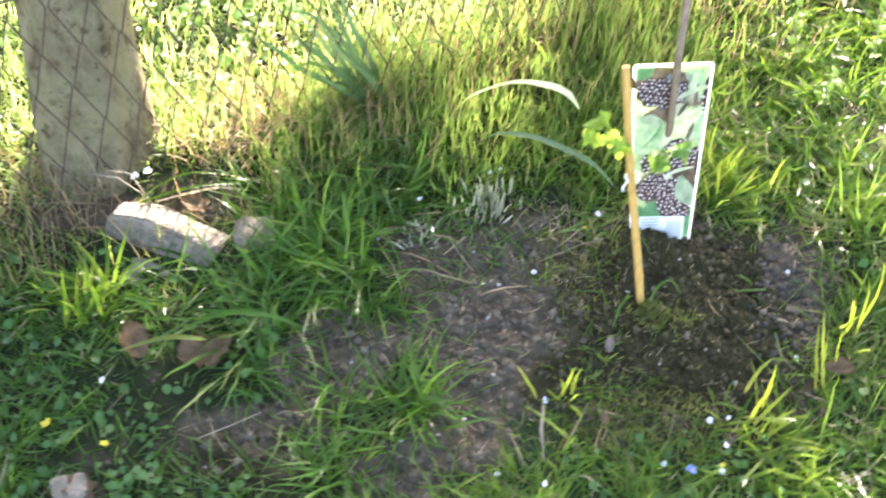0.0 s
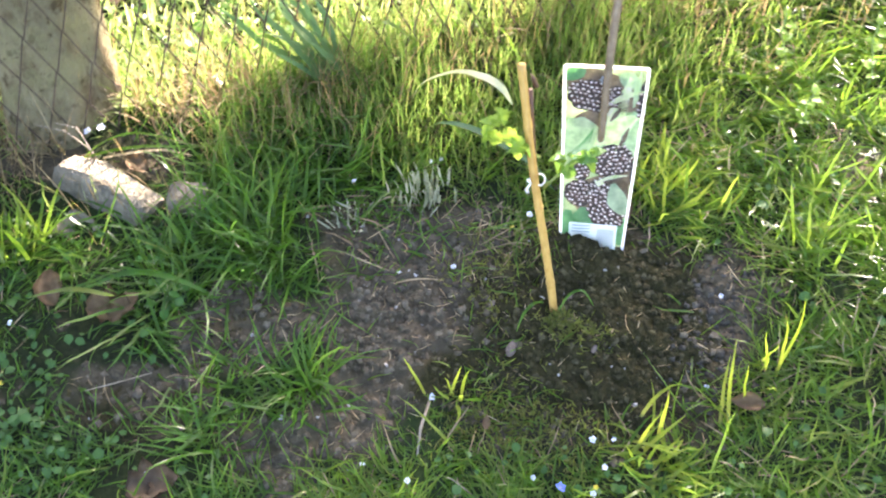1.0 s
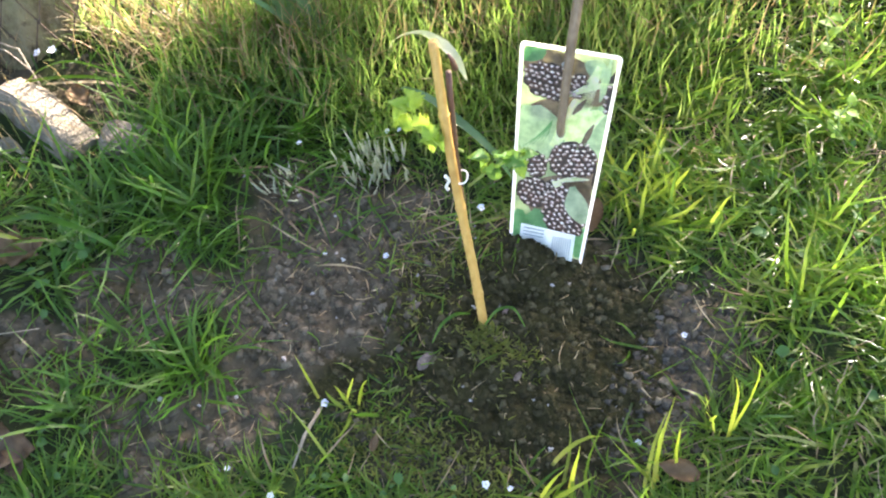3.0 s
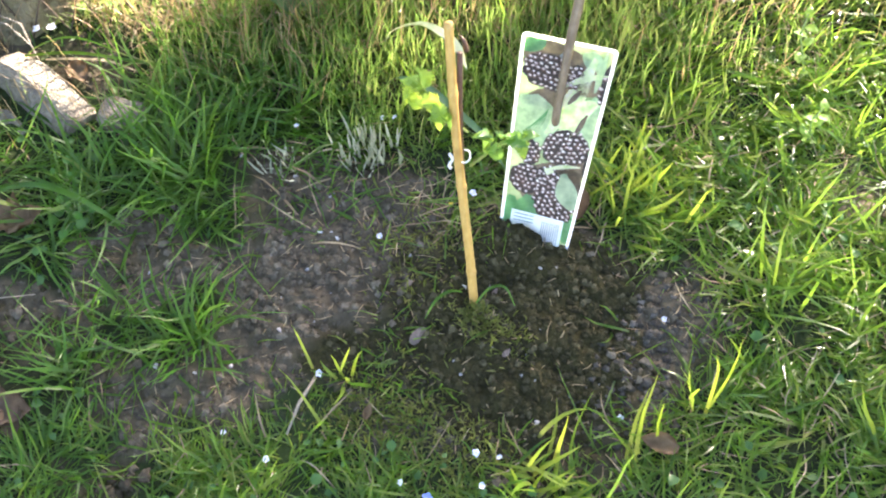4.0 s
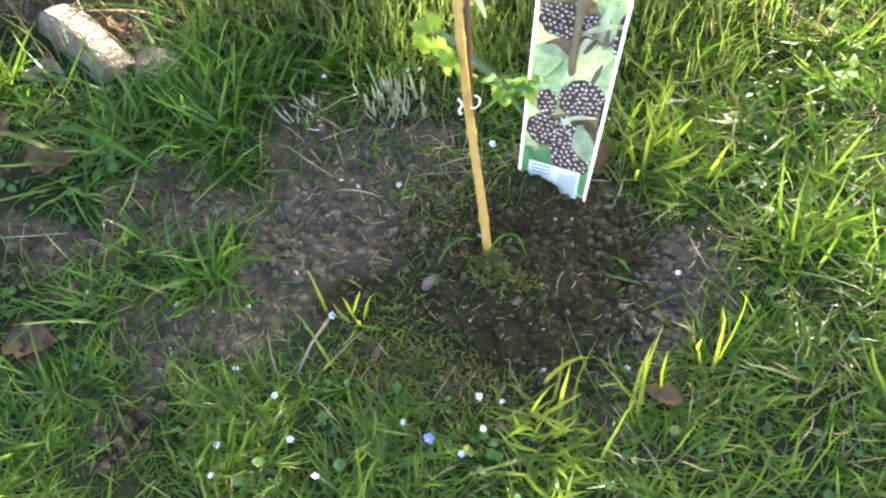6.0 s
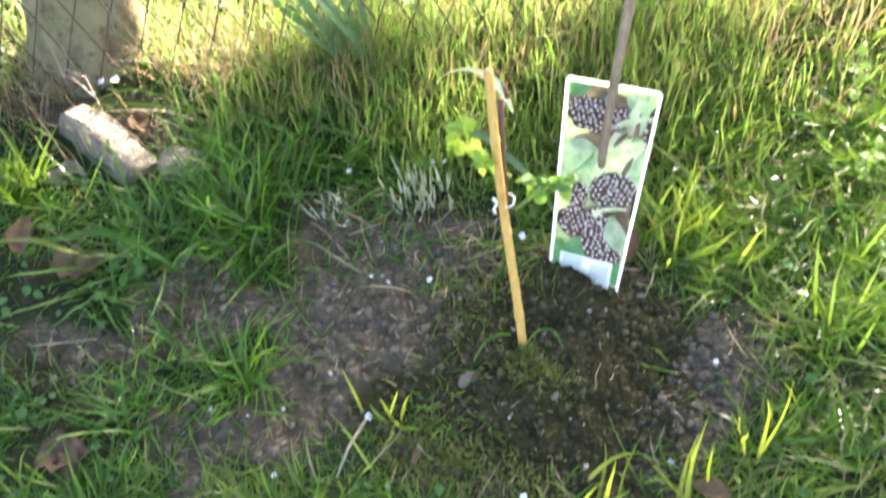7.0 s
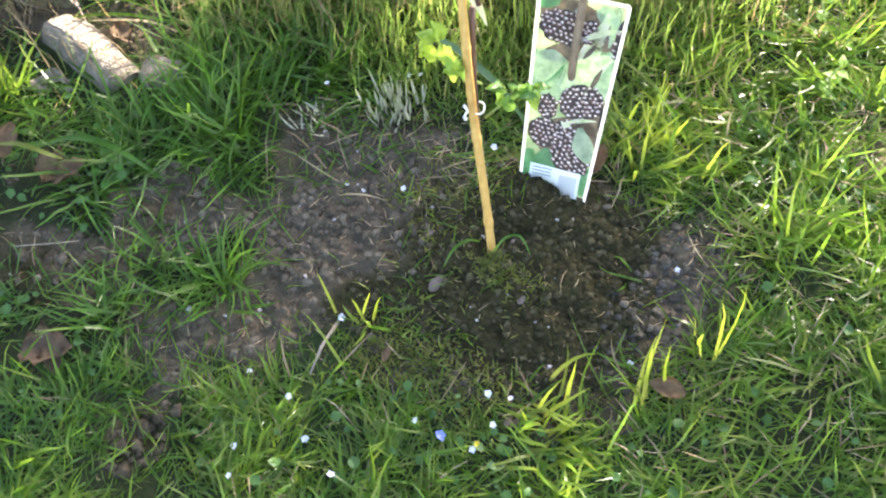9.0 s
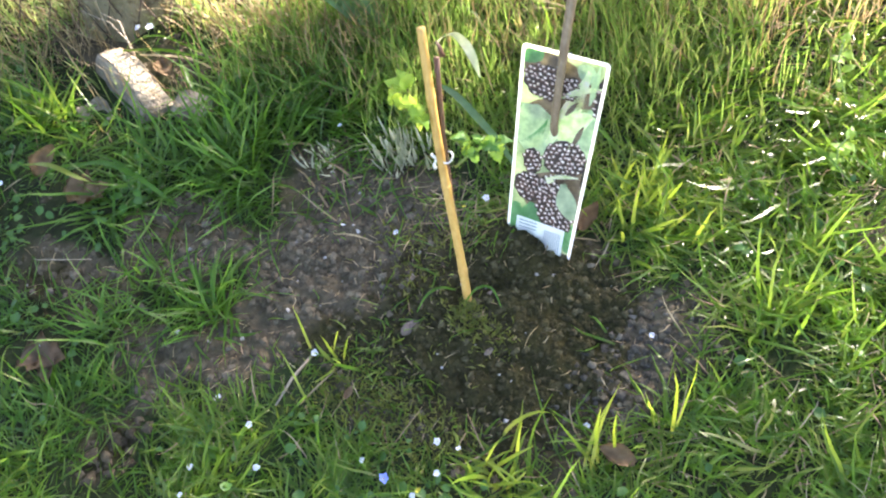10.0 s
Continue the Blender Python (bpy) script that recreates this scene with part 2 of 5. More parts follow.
def plain(name, color, rough=0.4, spec=0.4, metal=0.0, speckle=0.12):
    k = Mat(name)
    lo, hi = tuple(v * (1 - speckle) for v in color), tuple(min(1.0, v * (1 + speckle)) for v in color)
    return k.done(k.ramp(k.noise(80, 4), (0.3, lo), (0.7, hi)), rough, spec, metal)


def printed(name, a, b, scale=90, shine=0.55, spec=0.5):
    k = Mat(name)
    col = k.ramp(k.noise(scale, 3), (0.3, a), (0.7, b))
    k.done(col, 0.34, spec)
    return k.thin(k.mix(1.0, col, (1.55, 1.55, 1.55), "MULTIPLY"), shine)


CARD = printed("white_plastic_card", (0.78, 0.78, 0.78), (0.84, 0.84, 0.84), 40)
INK_GREEN = printed("print_green", (0.16, 0.26, 0.11), (0.46, 0.52, 0.30), 45)
INK_DEEP = printed("print_deep_green", (0.06, 0.22, 0.08), (0.16, 0.40, 0.17), 60)
INK_PALE = printed("print_pale_leaf", (0.50, 0.60, 0.28), (0.92, 0.93, 0.74), 80)
INK_MINT = printed("print_mint_leaf", (0.26, 0.39, 0.22), (0.60, 0.70, 0.48), 75)
INK_BROWN = printed("print_brown_shade", (0.09, 0.06, 0.04), (0.24, 0.165, 0.11), 80)
INK_BERRY = printed("print_berry", (0.008, 0.005, 0.005), (0.030, 0.014, 0.011), 120, 0.06, 0.25)
INK_DRUPE = printed("print_drupelet", (0.020, 0.012, 0.014), (0.17, 0.085, 0.062), 110, 0.10, 0.25)
INK_SHINE = printed("print_highlight", (0.55, 0.42, 0.40), (1.0, 0.96, 0.94), 150)
INK_GREY = printed("print_grey", (0.30, 0.33, 0.36), (0.42, 0.45, 0.48), 60)
WIRE = plain("rusted_wire", (0.075, 0.052, 0.036), 0.8, 0.25, 0.0, 0.4)
TIE = plain("white_tie", (0.74, 0.73, 0.70), 0.45)


# ---- small builders ----
def vnoise(x, y, scale, seed=0):
    """Smooth value noise in 0..1 on arrays."""
    x, y = np.asarray(x, float) * scale, np.asarray(y, float) * scale
    xi, yi = np.floor(x), np.floor(y)
    fx, fy = x - xi, y - yi
    fx, fy = fx * fx * (3 - 2 * fx), fy * fy * (3 - 2 * fy)

    def h(a, b):
        v = np.sin(a * 127.1 + b * 311.7 + seed * 74.7) * 43758.5453
        return v - np.floor(v)

    top = h(xi, yi) * (1 - fx) + h(xi + 1, yi) * fx
    low = h(xi, yi + 1) * (1 - fx) + h(xi + 1, yi + 1) * fx
    return top * (1 - fy) + low * fy


def blob(x, y, cx, cy, rx, ry, turn=0.0):
    """1 inside an ellipse, falling to 0 at 1.6 radii."""
    c, s = math.cos(radians(turn)), math.sin(radians(turn))
    u, v = ((x - cx) * c + (y - cy) * s) / rx, (-(x - cx) * s + (y - cy) * c) / ry
    return np.clip((1.6 - np.sqrt(u * u + v * v)) / 1.1, 0, 1)


def damp_and_shade(x, y):
    # Strong blobs: damp compost. Weak left blobs and hole: shade put into soil colour.
    w = np.maximum.reduce([blob(x, y, 0.20, 0.09, 0.135, 0.115, 8), blob(x, y, 0.17, 0.19, 0.075, 0.06), 0.9 * blob(x, y, 0.25, 0.19, 0.06, 0.045, -20), blob(x, y, 0.075, 0.015, 0.085, 0.035, 14),
                           0.95 * blob(x, y, 0.23, -0.005, 0.06, 0.045), 0.22 * blob(x, y, -0.25, 0.01, 0.07, 0.055, 40), 0.40 * blob(x, y, -0.33, -0.11, 0.10, 0.06, 20),
                           0.7 * blob(x, y, -0.115, -0.25, 0.026, 0.045)])
    w = w * (1 - 0.2 * blob(x, y, 0.345, 0.14, 0.035, 0.10, -12))
    return np.clip(w * 1.25 + 0.5 * (vnoise(x, y, 28, 3) - 0.5), 0, 1)


def bare(x, y):
    """How bare the soil lies, 0..1."""
    b = np.maximum.reduce([
        blob(x, y, 0.20, 0.085, 0.165, 0.13, 8), blob(x, y, 0.165, 0.19, 0.085, 0.06), blob(x, y, 0.265, 0.20, 0.075, 0.055, -20), blob(x, y, 0.055, 0.11, 0.06, 0.08), blob(x, y, -0.03, 0.06, 0.115, 0.13, 20), blob(x, y, -0.06, 0.17, 0.115, 0.065, 20),
        blob(x, y, -0.08, -0.08, 0.06, 0.065), 0.9 * blob(x, y, -0.125, -0.14, 0.045, 0.055, 40), blob(x, y, -0.245, 0.012, 0.075, 0.058, 40), 0.9 * blob(x, y, -0.325, -0.105, 0.085, 0.05, 20),
        0.65 * blob(x, y, -0.17, -0.12, 0.05, 0.05), 0.95 * blob(x, y, 0.325, 0.14, 0.06, 0.115, -12), 0.6 * blob(x, y, -0.37, -0.11, 0.05, 0.04),
        0.85 * blob(x, y, -0.115, -0.25, 0.028, 0.050), 0.6 * blob(x, y, 0.50, 0.43, 0.05, 0.04), 0.35 * blob(x, y, -0.48, -0.16, 0.08, 0.05),
        0.8 * blob(x, y, -0.15, 0.19, 0.05, 0.05), 0.8 * blob(x, y, -0.01, 0.205, 0.07, 0.05), 0.9 * blob(x, y, -0.60, 0.215, 0.08, 0.045), 0.5 * blob(x, y, -0.46, 0.23, 0.07, 0.035)])
    return np.clip(b + 0.55 * (vnoise(x, y, 22, 5) - 0.5) + 0.42 * (vnoise(x, y, 55, 6) - 0.5), 0, 1)


FENCE_A, FENCE_TURN = Vector((-0.62, 0.200, 0.0)), 28.9      # a point of the fence line, its bearing from +x


def behind(x, y):
    """Signed distance past the fence line."""
    s, c = math.sin(radians(FENCE_TURN)), math.cos(radians(FENCE_TURN))
    return -(x - FENCE_A.x) * s + (y - FENCE_A.y) * c


def height(x, y):
    x, y = np.asarray(x, float), np.asarray(y, float)
    near = np.clip((3.0 - np.hypot(x, y)) / 1.5, 0, 1)
    b = bare(x, y)
    z = 0.012 * (vnoise(x, y, 6, 1) - 0.5) + 0.006 * (vnoise(x, y, 19, 2) - 0.5)
    z = z + b * (0.013 * (vnoise(x, y, 38, 7) - 0.5) + 0.010 * (vnoise(x, y, 74, 8) - 0.5) + 0.005 * (vnoise(x, y, 140, 9) - 0.5))
    z = z + 0.030 * np.exp(-((x - 0.150) / 0.060) ** 2 - ((y - 0.205) / 0.045) ** 2)
    z = z + 0.017 * np.exp(-((x - 0.145) / 0.075) ** 2 - ((y - 0.10) / 0.07) ** 2)
    return z * near


def zat(x, y):
    return float(height(x, y))


def mesh_object(name, bm, material, parent=None, smooth=True):
    me = bpy.data.meshes.new(name)
    bm.normal_update()
    bm.to_mesh(me)
    bm.free()
    for m in material if isinstance(material, (list, tuple)) else (material,):
        me.materials.append(m)
    if smooth:
        me.polygons.foreach_set("use_smooth", [True] * len(me.polygons))
    ob = new(name, me)
    if parent is not None:
        ob.parent = parent
    return ob


def part(name, bm, material, parent, label="", smooth=True):
    ob = mesh_object(name, bm, material, parent, smooth)
    if label:
        tagged(ob, label)
    return ob


def raw_mesh(name, verts, faces_flat, sizes, material, along=None, smooth=True):
    """A mesh from arrays, quickly."""
    me = bpy.data.meshes.new(name)
    me.vertices.add(len(verts))
    me.vertices.foreach_set("co", np.asarray(verts, np.float32).ravel())
    sizes = np.asarray(sizes, np.int32)
    me.loops.add(len(faces_flat))
    me.loops.foreach_set("vertex_index", np.asarray(faces_flat, np.int32))
    me.polygons.add(len(sizes))
    me.polygons.foreach_set("loop_start", np.r_[0, np.cumsum(sizes)[:-1]].astype(np.int32))
    me.polygons.foreach_set("loop_total", sizes)
    me.polygons.foreach_set("use_smooth", np.full(len(sizes), smooth))
    if along is not None:
        a = me.attributes.new("along", "FLOAT", "POINT")
        a.data.foreach_set("value", np.asarray(along, np.float32))
    me.materials.append(material)
    me.update(calc_edges=True)
    return new(name, me)


def blades(name, x, y, z, length, width, heading, lean, curl, material, twist=None, L=6, kink=0.09):
    """Tapered grass blades that arch over: one mesh. heading: the way they lean; lean, curl: degrees."""
    n = len(x)
    heading, lean, curl = np.radians(heading), np.radians(lean), np.radians(curl)
    twist = np.zeros(n) if twist is None else np.radians(twist)
    pos = np.stack([x, y, z - 0.004], -1)
    ahead = np.stack([np.cos(heading), np.sin(heading), 0 * heading], -1)
    side = np.stack([-np.sin(heading), np.cos(heading), 0 * heading], -1)
    prof = np.interp(np.arange(L - 1) / (L - 1), [0, 0.2, 0.4, 0.6, 0.8, 1.0], [0.75, 0.95, 1.0, 0.85, 0.55, 0.0])
    verts, along = np.zeros((n, 2 * (L - 1) + 1, 3)), np.zeros((n, 2 * (L - 1) + 1))
    waver = np.random.default_rng(n if n > 1 else int(1e6 * abs(length[0]))).normal(0, kink, (n, L))
    for k in range(L):
        s = k / (L - 1)
        a = lean + curl * s + waver[:, k]
        turned = heading + 2.2 * np.cumsum(waver, 1)[:, k] * s
        ahead = np.stack([np.cos(turned), np.sin(turned), 0 * turned], -1)
        side = np.stack([-np.sin(turned), np.cos(turned), 0 * turned], -1)
        up = np.stack([np.sin(a) * ahead[:, 0], np.sin(a) * ahead[:, 1], np.cos(a)], -1)
        if k:
            pos = pos + up * (length / (L - 1))[:, None]
        flat = np.cross(side, up)
        t = twist * s
        across = side * np.cos(t)[:, None] + flat * np.sin(t)[:, None]
        if k < L - 1:
            verts[:, 2 * k] = pos - across * (width * prof[k] / 2)[:, None]
            verts[:, 2 * k + 1] = pos + across * (width * prof[k] / 2)[:, None]
            along[:, 2 * k] = along[:, 2 * k + 1] = s
        else:
            verts[:, 2 * k], along[:, 2 * k] = pos, 1
    quads = [[2 * k, 2 * k + 1, 2 * k + 3, 2 * k + 2] for k in range(L - 2)]
    flat1 = np.array(sum(quads, []) + [2 * (L - 2), 2 * (L - 2) + 1, 2 * (L - 1)])
    step = 2 * (L - 1) + 1
    faces = (flat1[None] + (np.arange(n) * step)[:, None]).ravel()
    sizes = np.tile([4] * (L - 2) + [3], n)
    return raw_mesh(name, verts.reshape(-1, 3), faces, sizes, material, along.ravel())


def tube(points, radii, sides=8, bm=None, cap=True):
    """A tube through points."""
    bm = bm or bmesh.new()
    pts = [Vector(p) for p in points]
    rings = []
    for i, p in enumerate(pts):
        d = (pts[min(i + 1, len(pts) - 1)] - pts[max(i - 1, 0)]).normalized()
        a = d.orthogonal().normalized() if not rings else (last - last.dot(d) * d).normalized()
        last = a
        b = d.cross(a)
        r = radii[i] if isinstance(radii, (list, tuple)) else radii
        rings.append([bm.verts.new(p + r * (math.cos(q) * a + math.sin(q) * b)) for q in (2 * math.pi * j / sides for j in range(sides))])
    for r0, r1 in zip(rings, rings[1:]):
        for j in range(sides):
            bm.faces.new((r0[j], r0[(j + 1) % sides], r1[(j + 1) % sides], r1[j]))
    if cap:
        bm.faces.new(rings[0][::-1])
        bm.faces.new(rings[-1])
    return bm


def lumps(name, x, y, z, size, material, rng, squash=0.48):
    """Irregular crumbs, eight-cornered with a crest: one mesh."""
    base = np.array([[-1, -1, -1], [1, -1, -1], [1, 1, -1], [-1, 1, -1], [-.7, -.7, .5], [.7, -.7, .5], [.7, .7, .5], [-.7, .7, .5], [0, 0, 1.0]], float)
    n = len(x)
    v = base[None] * (1 + 0.9 * (rng.random((n, 9, 3)) - 0.5))
    a = rng.random(n) * 6.283
    c, s = np.cos(a)[:, None], np.sin(a)[:, None]
    vx, vy = v[..., 0] * c - v[..., 1] * s * 0.8, v[..., 0] * s + v[..., 1] * c * 0.8
    v = np.stack([vx, vy, v[..., 2] * squash], -1) * (size[:, None, None] / 2) + np.stack([x, y, z], -1)[:, None]
    quads = [[0, 1, 5, 4], [1, 2, 6, 5], [2, 3, 7, 6], [3, 0, 4, 7], [3, 2, 1, 0]]
    tris = [[4, 5, 8], [5, 6, 8], [6, 7, 8], [7, 4, 8]]
    flat1 = np.array(sum(quads + tris, []))
    faces = (flat1[None] + (np.arange(n) * 9)[:, None]).ravel()
    return raw_mesh(name, v.reshape(-1, 3), faces, np.tile([4] * 5 + [3] * 4, n), material, None, False)


def leaf_bmesh(length, width, fold=0.25, droop=0.3, teeth=0.12, cols=7, bm=None, m=None, lobes=0):
    """A toothed leaf blade with a midrib fold, along +y from its stalk."""
    bm = bm or bmesh.new()
    m = m or Matrix()
    rows = []
    for i in range(cols + 1):
        s = i / cols
        w = width / 2 * math.sin(math.pi * min(1.0, s * 0.92 + 0.06)) ** 0.8
        w *= 1 + (teeth if i % 2 else -teeth)
        if lobes:
            w *= 0.72 + 0.42 * math.sin(s * math.pi * lobes) ** 2
        z = -droop * length * s * s
        y = length * s
        rows.append([bm.verts.new(m @ Vector(p)) for p in ((-w, y - teeth * 0.02, z + fold * w), (-w / 2, y, z + fold * w * 0.35), (0, y, z), (w / 2, y, z + fold * w * 0.35), (w, y - teeth * 0.02, z + fold * w))])
    for r0, r1 in zip(rows, rows[1:]):
        for j in range(4):
            bm.faces.new((r0[j], r0[j + 1], r1[j + 1], r1[j]))
    return bm


# ---- the ground ----
def ground():
    fine_x, fine_y = np.arange(-0.50, 0.56, 0.0042), np.arange(-0.34, 0.42, 0.0042)
    mid = 0.02
    far = np.array([3.2, 4.5, 7, 12, 20, 40, 80])
    xs = np.r_[-far[::-1], np.arange(-2.4, -0.50, mid), fine_x, np.arange(0.56, 2.4, mid), far]
    ys = np.r_[-far[::-1], np.arange(-2.2, -0.34, mid), fine_y, np.arange(0.42, 2.6, mid), far]
    X, Y = np.meshgrid(xs, ys)
    verts = np.stack([X, Y, height(X, Y)], -1).reshape(-1, 3)
    nx, ny = len(xs), len(ys)
    i = (np.arange(ny - 1)[:, None] * nx + np.arange(nx - 1)).ravel()
    faces = np.stack([i, i + 1, i + nx + 1, i + nx], -1).ravel()
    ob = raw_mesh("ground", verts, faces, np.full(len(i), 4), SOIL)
    for key, field in (("damp_shade", damp_and_shade(X, Y)), ("sod", 1 - bare(X, Y))):
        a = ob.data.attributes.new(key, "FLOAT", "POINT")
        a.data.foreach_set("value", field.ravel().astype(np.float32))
    return tagged(ob, "brown garden soil between patches of grass, damp and dark round the new plant", "soil", kind="structure")


ground()

# ---- soil crumbs and grit ----
rng = np.random.default_rng(11)


def scatter(n, x0, x1, y0, y1, keep):
    """Up to n places in a rectangle, thinned by keep(x, y) in 0..1."""
    x, y = rng.uniform(x0, x1, n), rng.uniform(y0, y1, n)
    k = rng.random(n) < keep(x, y)
    return x[k], y[k]


def crumbs():
    x, y = scatter(32000, -0.5, 0.55, -0.34, 0.36, lambda x, y: np.clip(bare(x, y) * 1.6 - 0.5, 0, 1) * np.clip(1.2 - 1.6 * damp_and_shade(x, y), 0, 1))
    size = 0.0016 + 0.0115 * rng.random(len(x)) ** 4.0
    tagged(lumps("dry_soil_crumbs", x, y, height(x, y) + size * 0.12, size, CRUMB_DRY, rng), "greyish brown dry soil crumbs loosely strewn", "soil", kind="stuff")
    x, y = scatter(7500, -0.5, 0.55, -0.34, 0.36, lambda x, y: np.clip(bare(x, y) * 1.6 - 0.6, 0, 1) * np.clip(1.2 - 1.6 * damp_and_shade(x, y), 0, 1) * np.clip(1.5 * vnoise(x, y, 13, 51) - 0.2, 0, 1))
    size = 0.0036 + 0.0068 * rng.random(len(x)) ** 2.2
    tagged(lumps("dry_soil_lumps", x, y, height(x, y) + size * 0.08, size, CRUMB_DRY, rng, 0.62), "rough greyish brown lumps of dry soil", "soil", kind="stuff")
    x, y = scatter(420, -0.19, -0.04, -0.34, -0.17, lambda x, y: np.clip(1.6 * blob(x, y, -0.115, -0.245, 0.026, 0.048) - 0.4, 0, 1))
    size = 0.004 + 0.010 * rng.random(len(x)) ** 2.0
    tagged(lumps("brown_soil_lumps", x, y, height(x, y) + size * 0.12, size, CLOD_BROWN, rng, 0.7), "brown lumps of earth heaped at a small hole", "soil", kind="stuff")
    x, y = scatter(1300, -0.1, 0.45, -0.12, 0.32, lambda x, y: np.clip(damp_and_shade(x, y) * 1.5 - 0.5, 0, 1))
    size = 0.0038 + 0.0075 * rng.random(len(x)) ** 2.2
    tagged(lumps("damp_compost_lumps", x, y, height(x, y) + size * 0.08, size, CRUMB_WET, rng, 0.62), "dark damp lumps of compost round the plant", "compost", kind="stuff")
    # Those far left of the plant carry the soil's shade in their dark colour.
    x, y = scatter(30000, -0.45, 0.45, -0.20, 0.32, lambda x, y: np.clip(damp_and_shade(x, y) * 1.5 - 0.35, 0, 1))
    size = 0.0014 + 0.0085 * rng.random(len(x)) ** 4.0
    tagged(lumps("damp_compost_crumbs", x, y, height(x, y) + size * 0.12, size, CRUMB_WET, rng), "dark damp compost crumbs round the plant", "compost", kind="stuff")
    x, y = scatter(1200, 0.24, 0.44, 0.0, 0.27, lambda x, y: np.clip(1.5 * blob(x, y, 0.335, 0.135, 0.042, 0.105, -12) - 0.35, 0, 1))
    size = 0.003 + 0.007 * rng.random(len(x)) ** 2.2
    tagged(lumps("grey_gravel", x, y, height(x, y) + size * 0.1, size, GRAVEL, rng, 0.62), "small grey stones and crumbs at the edge of the compost", "gravel", kind="stuff")
    x, y = scatter(240, -0.4, 0.5, -0.3, 0.34, lambda x, y: np.clip(bare(x, y) * 1.4 - 0.4, 0, 1))
    size = 0.002 + 0.004 * rng.random(len(x)) ** 2
    tagged(lumps("pale_grit", x, y, height(x, y) + size * 0.2, size, GRIT, rng), "tiny pale stones in the soil", "grit", kind="stuff")


crumbs()


def clod(x, y, size, material, label, name="soil_clod", category="soil clod", group="clods on the bare soil", squash=0.65, seed=0):
    bm = bmesh.new()
    r = random.Random(seed * 13 + 5)
    if name == "soil_clod":
        for _ in range(16):
            d = Vector((r.gauss(0, 1), r.gauss(0, 1), r.gauss(0, 1))).normalized() * r.uniform(0.75, 1.1) * size / 2
            bm.verts.new((d.x * 1.15, d.y * 0.9, d.z * squash))
        bmesh.ops.convex_hull(bm, input=bm.verts[:])
        bmesh.ops.subdivide_edges(bm, edges=bm.edges[:], cuts=3, use_grid_fill=True)
        bmesh.ops.smooth_vert(bm, verts=bm.verts[:], factor=0.4, use_axis_x=True, use_axis_y=True, use_axis_z=True)
        for v in bm.verts:
            p = v.co * (6.0 / size) + Vector((seed * 3.1, 0, 0))
            v.co *= 1 + 0.20 * noise.noise(p) + 0.15 * noise.noise(p * 2.7) + 0.07 * noise.noise(p * 6.1)
    else:
        bmesh.ops.create_icosphere(bm, subdivisions=3, radius=size / 2)
        for v in bm.verts:
            d = 1 + 0.16 * noise.noise(v.co * (1.9 / size) + Vector((seed * 3.1, 0, 0)))
            v.co = Vector((v.co.x * d * 1.3, v.co.y * d * 0.66, v.co.z * d * squash))
    ob = mesh_object(name, bm, material)
    ob.matrix_world = pose(x, y, zat(x, y) + size * squash * 0.25, 0, 0, 75 if name == "pebble" else seed * 57)
    return tagged(ob, label, category, group)


for i, (x, y, s) in enumerate([(-0.120, -0.240, 0.026), (-0.108, -0.222, 0.018), (-0.126, -0.268, 0.022), (-0.108, -0.290, 0.020), (-0.095, -0.205, 0.018), (-0.112, -0.258, 0.014), (-0.20, 0.03, 0.022), (0.0, 0.085, 0.022),
                               (-0.04, 0.035, 0.02), (0.02, 0.055, 0.017), (-0.045, 0.085, 0.018), (-0.13, 0.165, 0.016), (0.235, 0.228, 0.018), (-0.02, 0.11, 0.017),
                               (-0.08, 0.0, 0.021), (-0.10, -0.06, 0.02), (-0.06, -0.095, 0.018), (-0.33, -0.10, 0.03), (-0.29, -0.07, 0.024), (0.30, 0.12, 0.02), (0.335, 0.075, 0.017),
                               (-0.21, -0.015, 0.02), (-0.225, 0.045, 0.026), (0.36, 0.055, 0.016), (0.31, 0.05, 0.014), (0.015, 0.02, 0.016), (-0.16, -0.12, 0.022)]):
    clod(x, y, s if y < -0.2 else 0.58 * s, CLOD_BROWN if y < -0.2 else CRUMB_DRY, "brown lump of dry garden soil", seed=i + 1)
clod(0.098, 0.052, 0.019, PEBBLE, "small smooth pinkish grey pebble on dark soil", "pebble", "pebble", "stones on the soil", 0.6, 3)
clod(0.195, 0.072, 0.010, PEBBLE, "tiny pale pebble on dark soil", "pebble", "pebble", "stones on the soil", 0.6, 8)
clod(0.155, 0.135, 0.008, PEBBLE, "tiny pale pebble on dark soil", "pebble", "pebble", "stones on the soil", 0.6, 9)
clod(0.062, 0.105, 0.009, PEBBLE, "tiny pale pebble on dark soil", "pebble", "pebble", "stones on the soil", 0.6, 10)


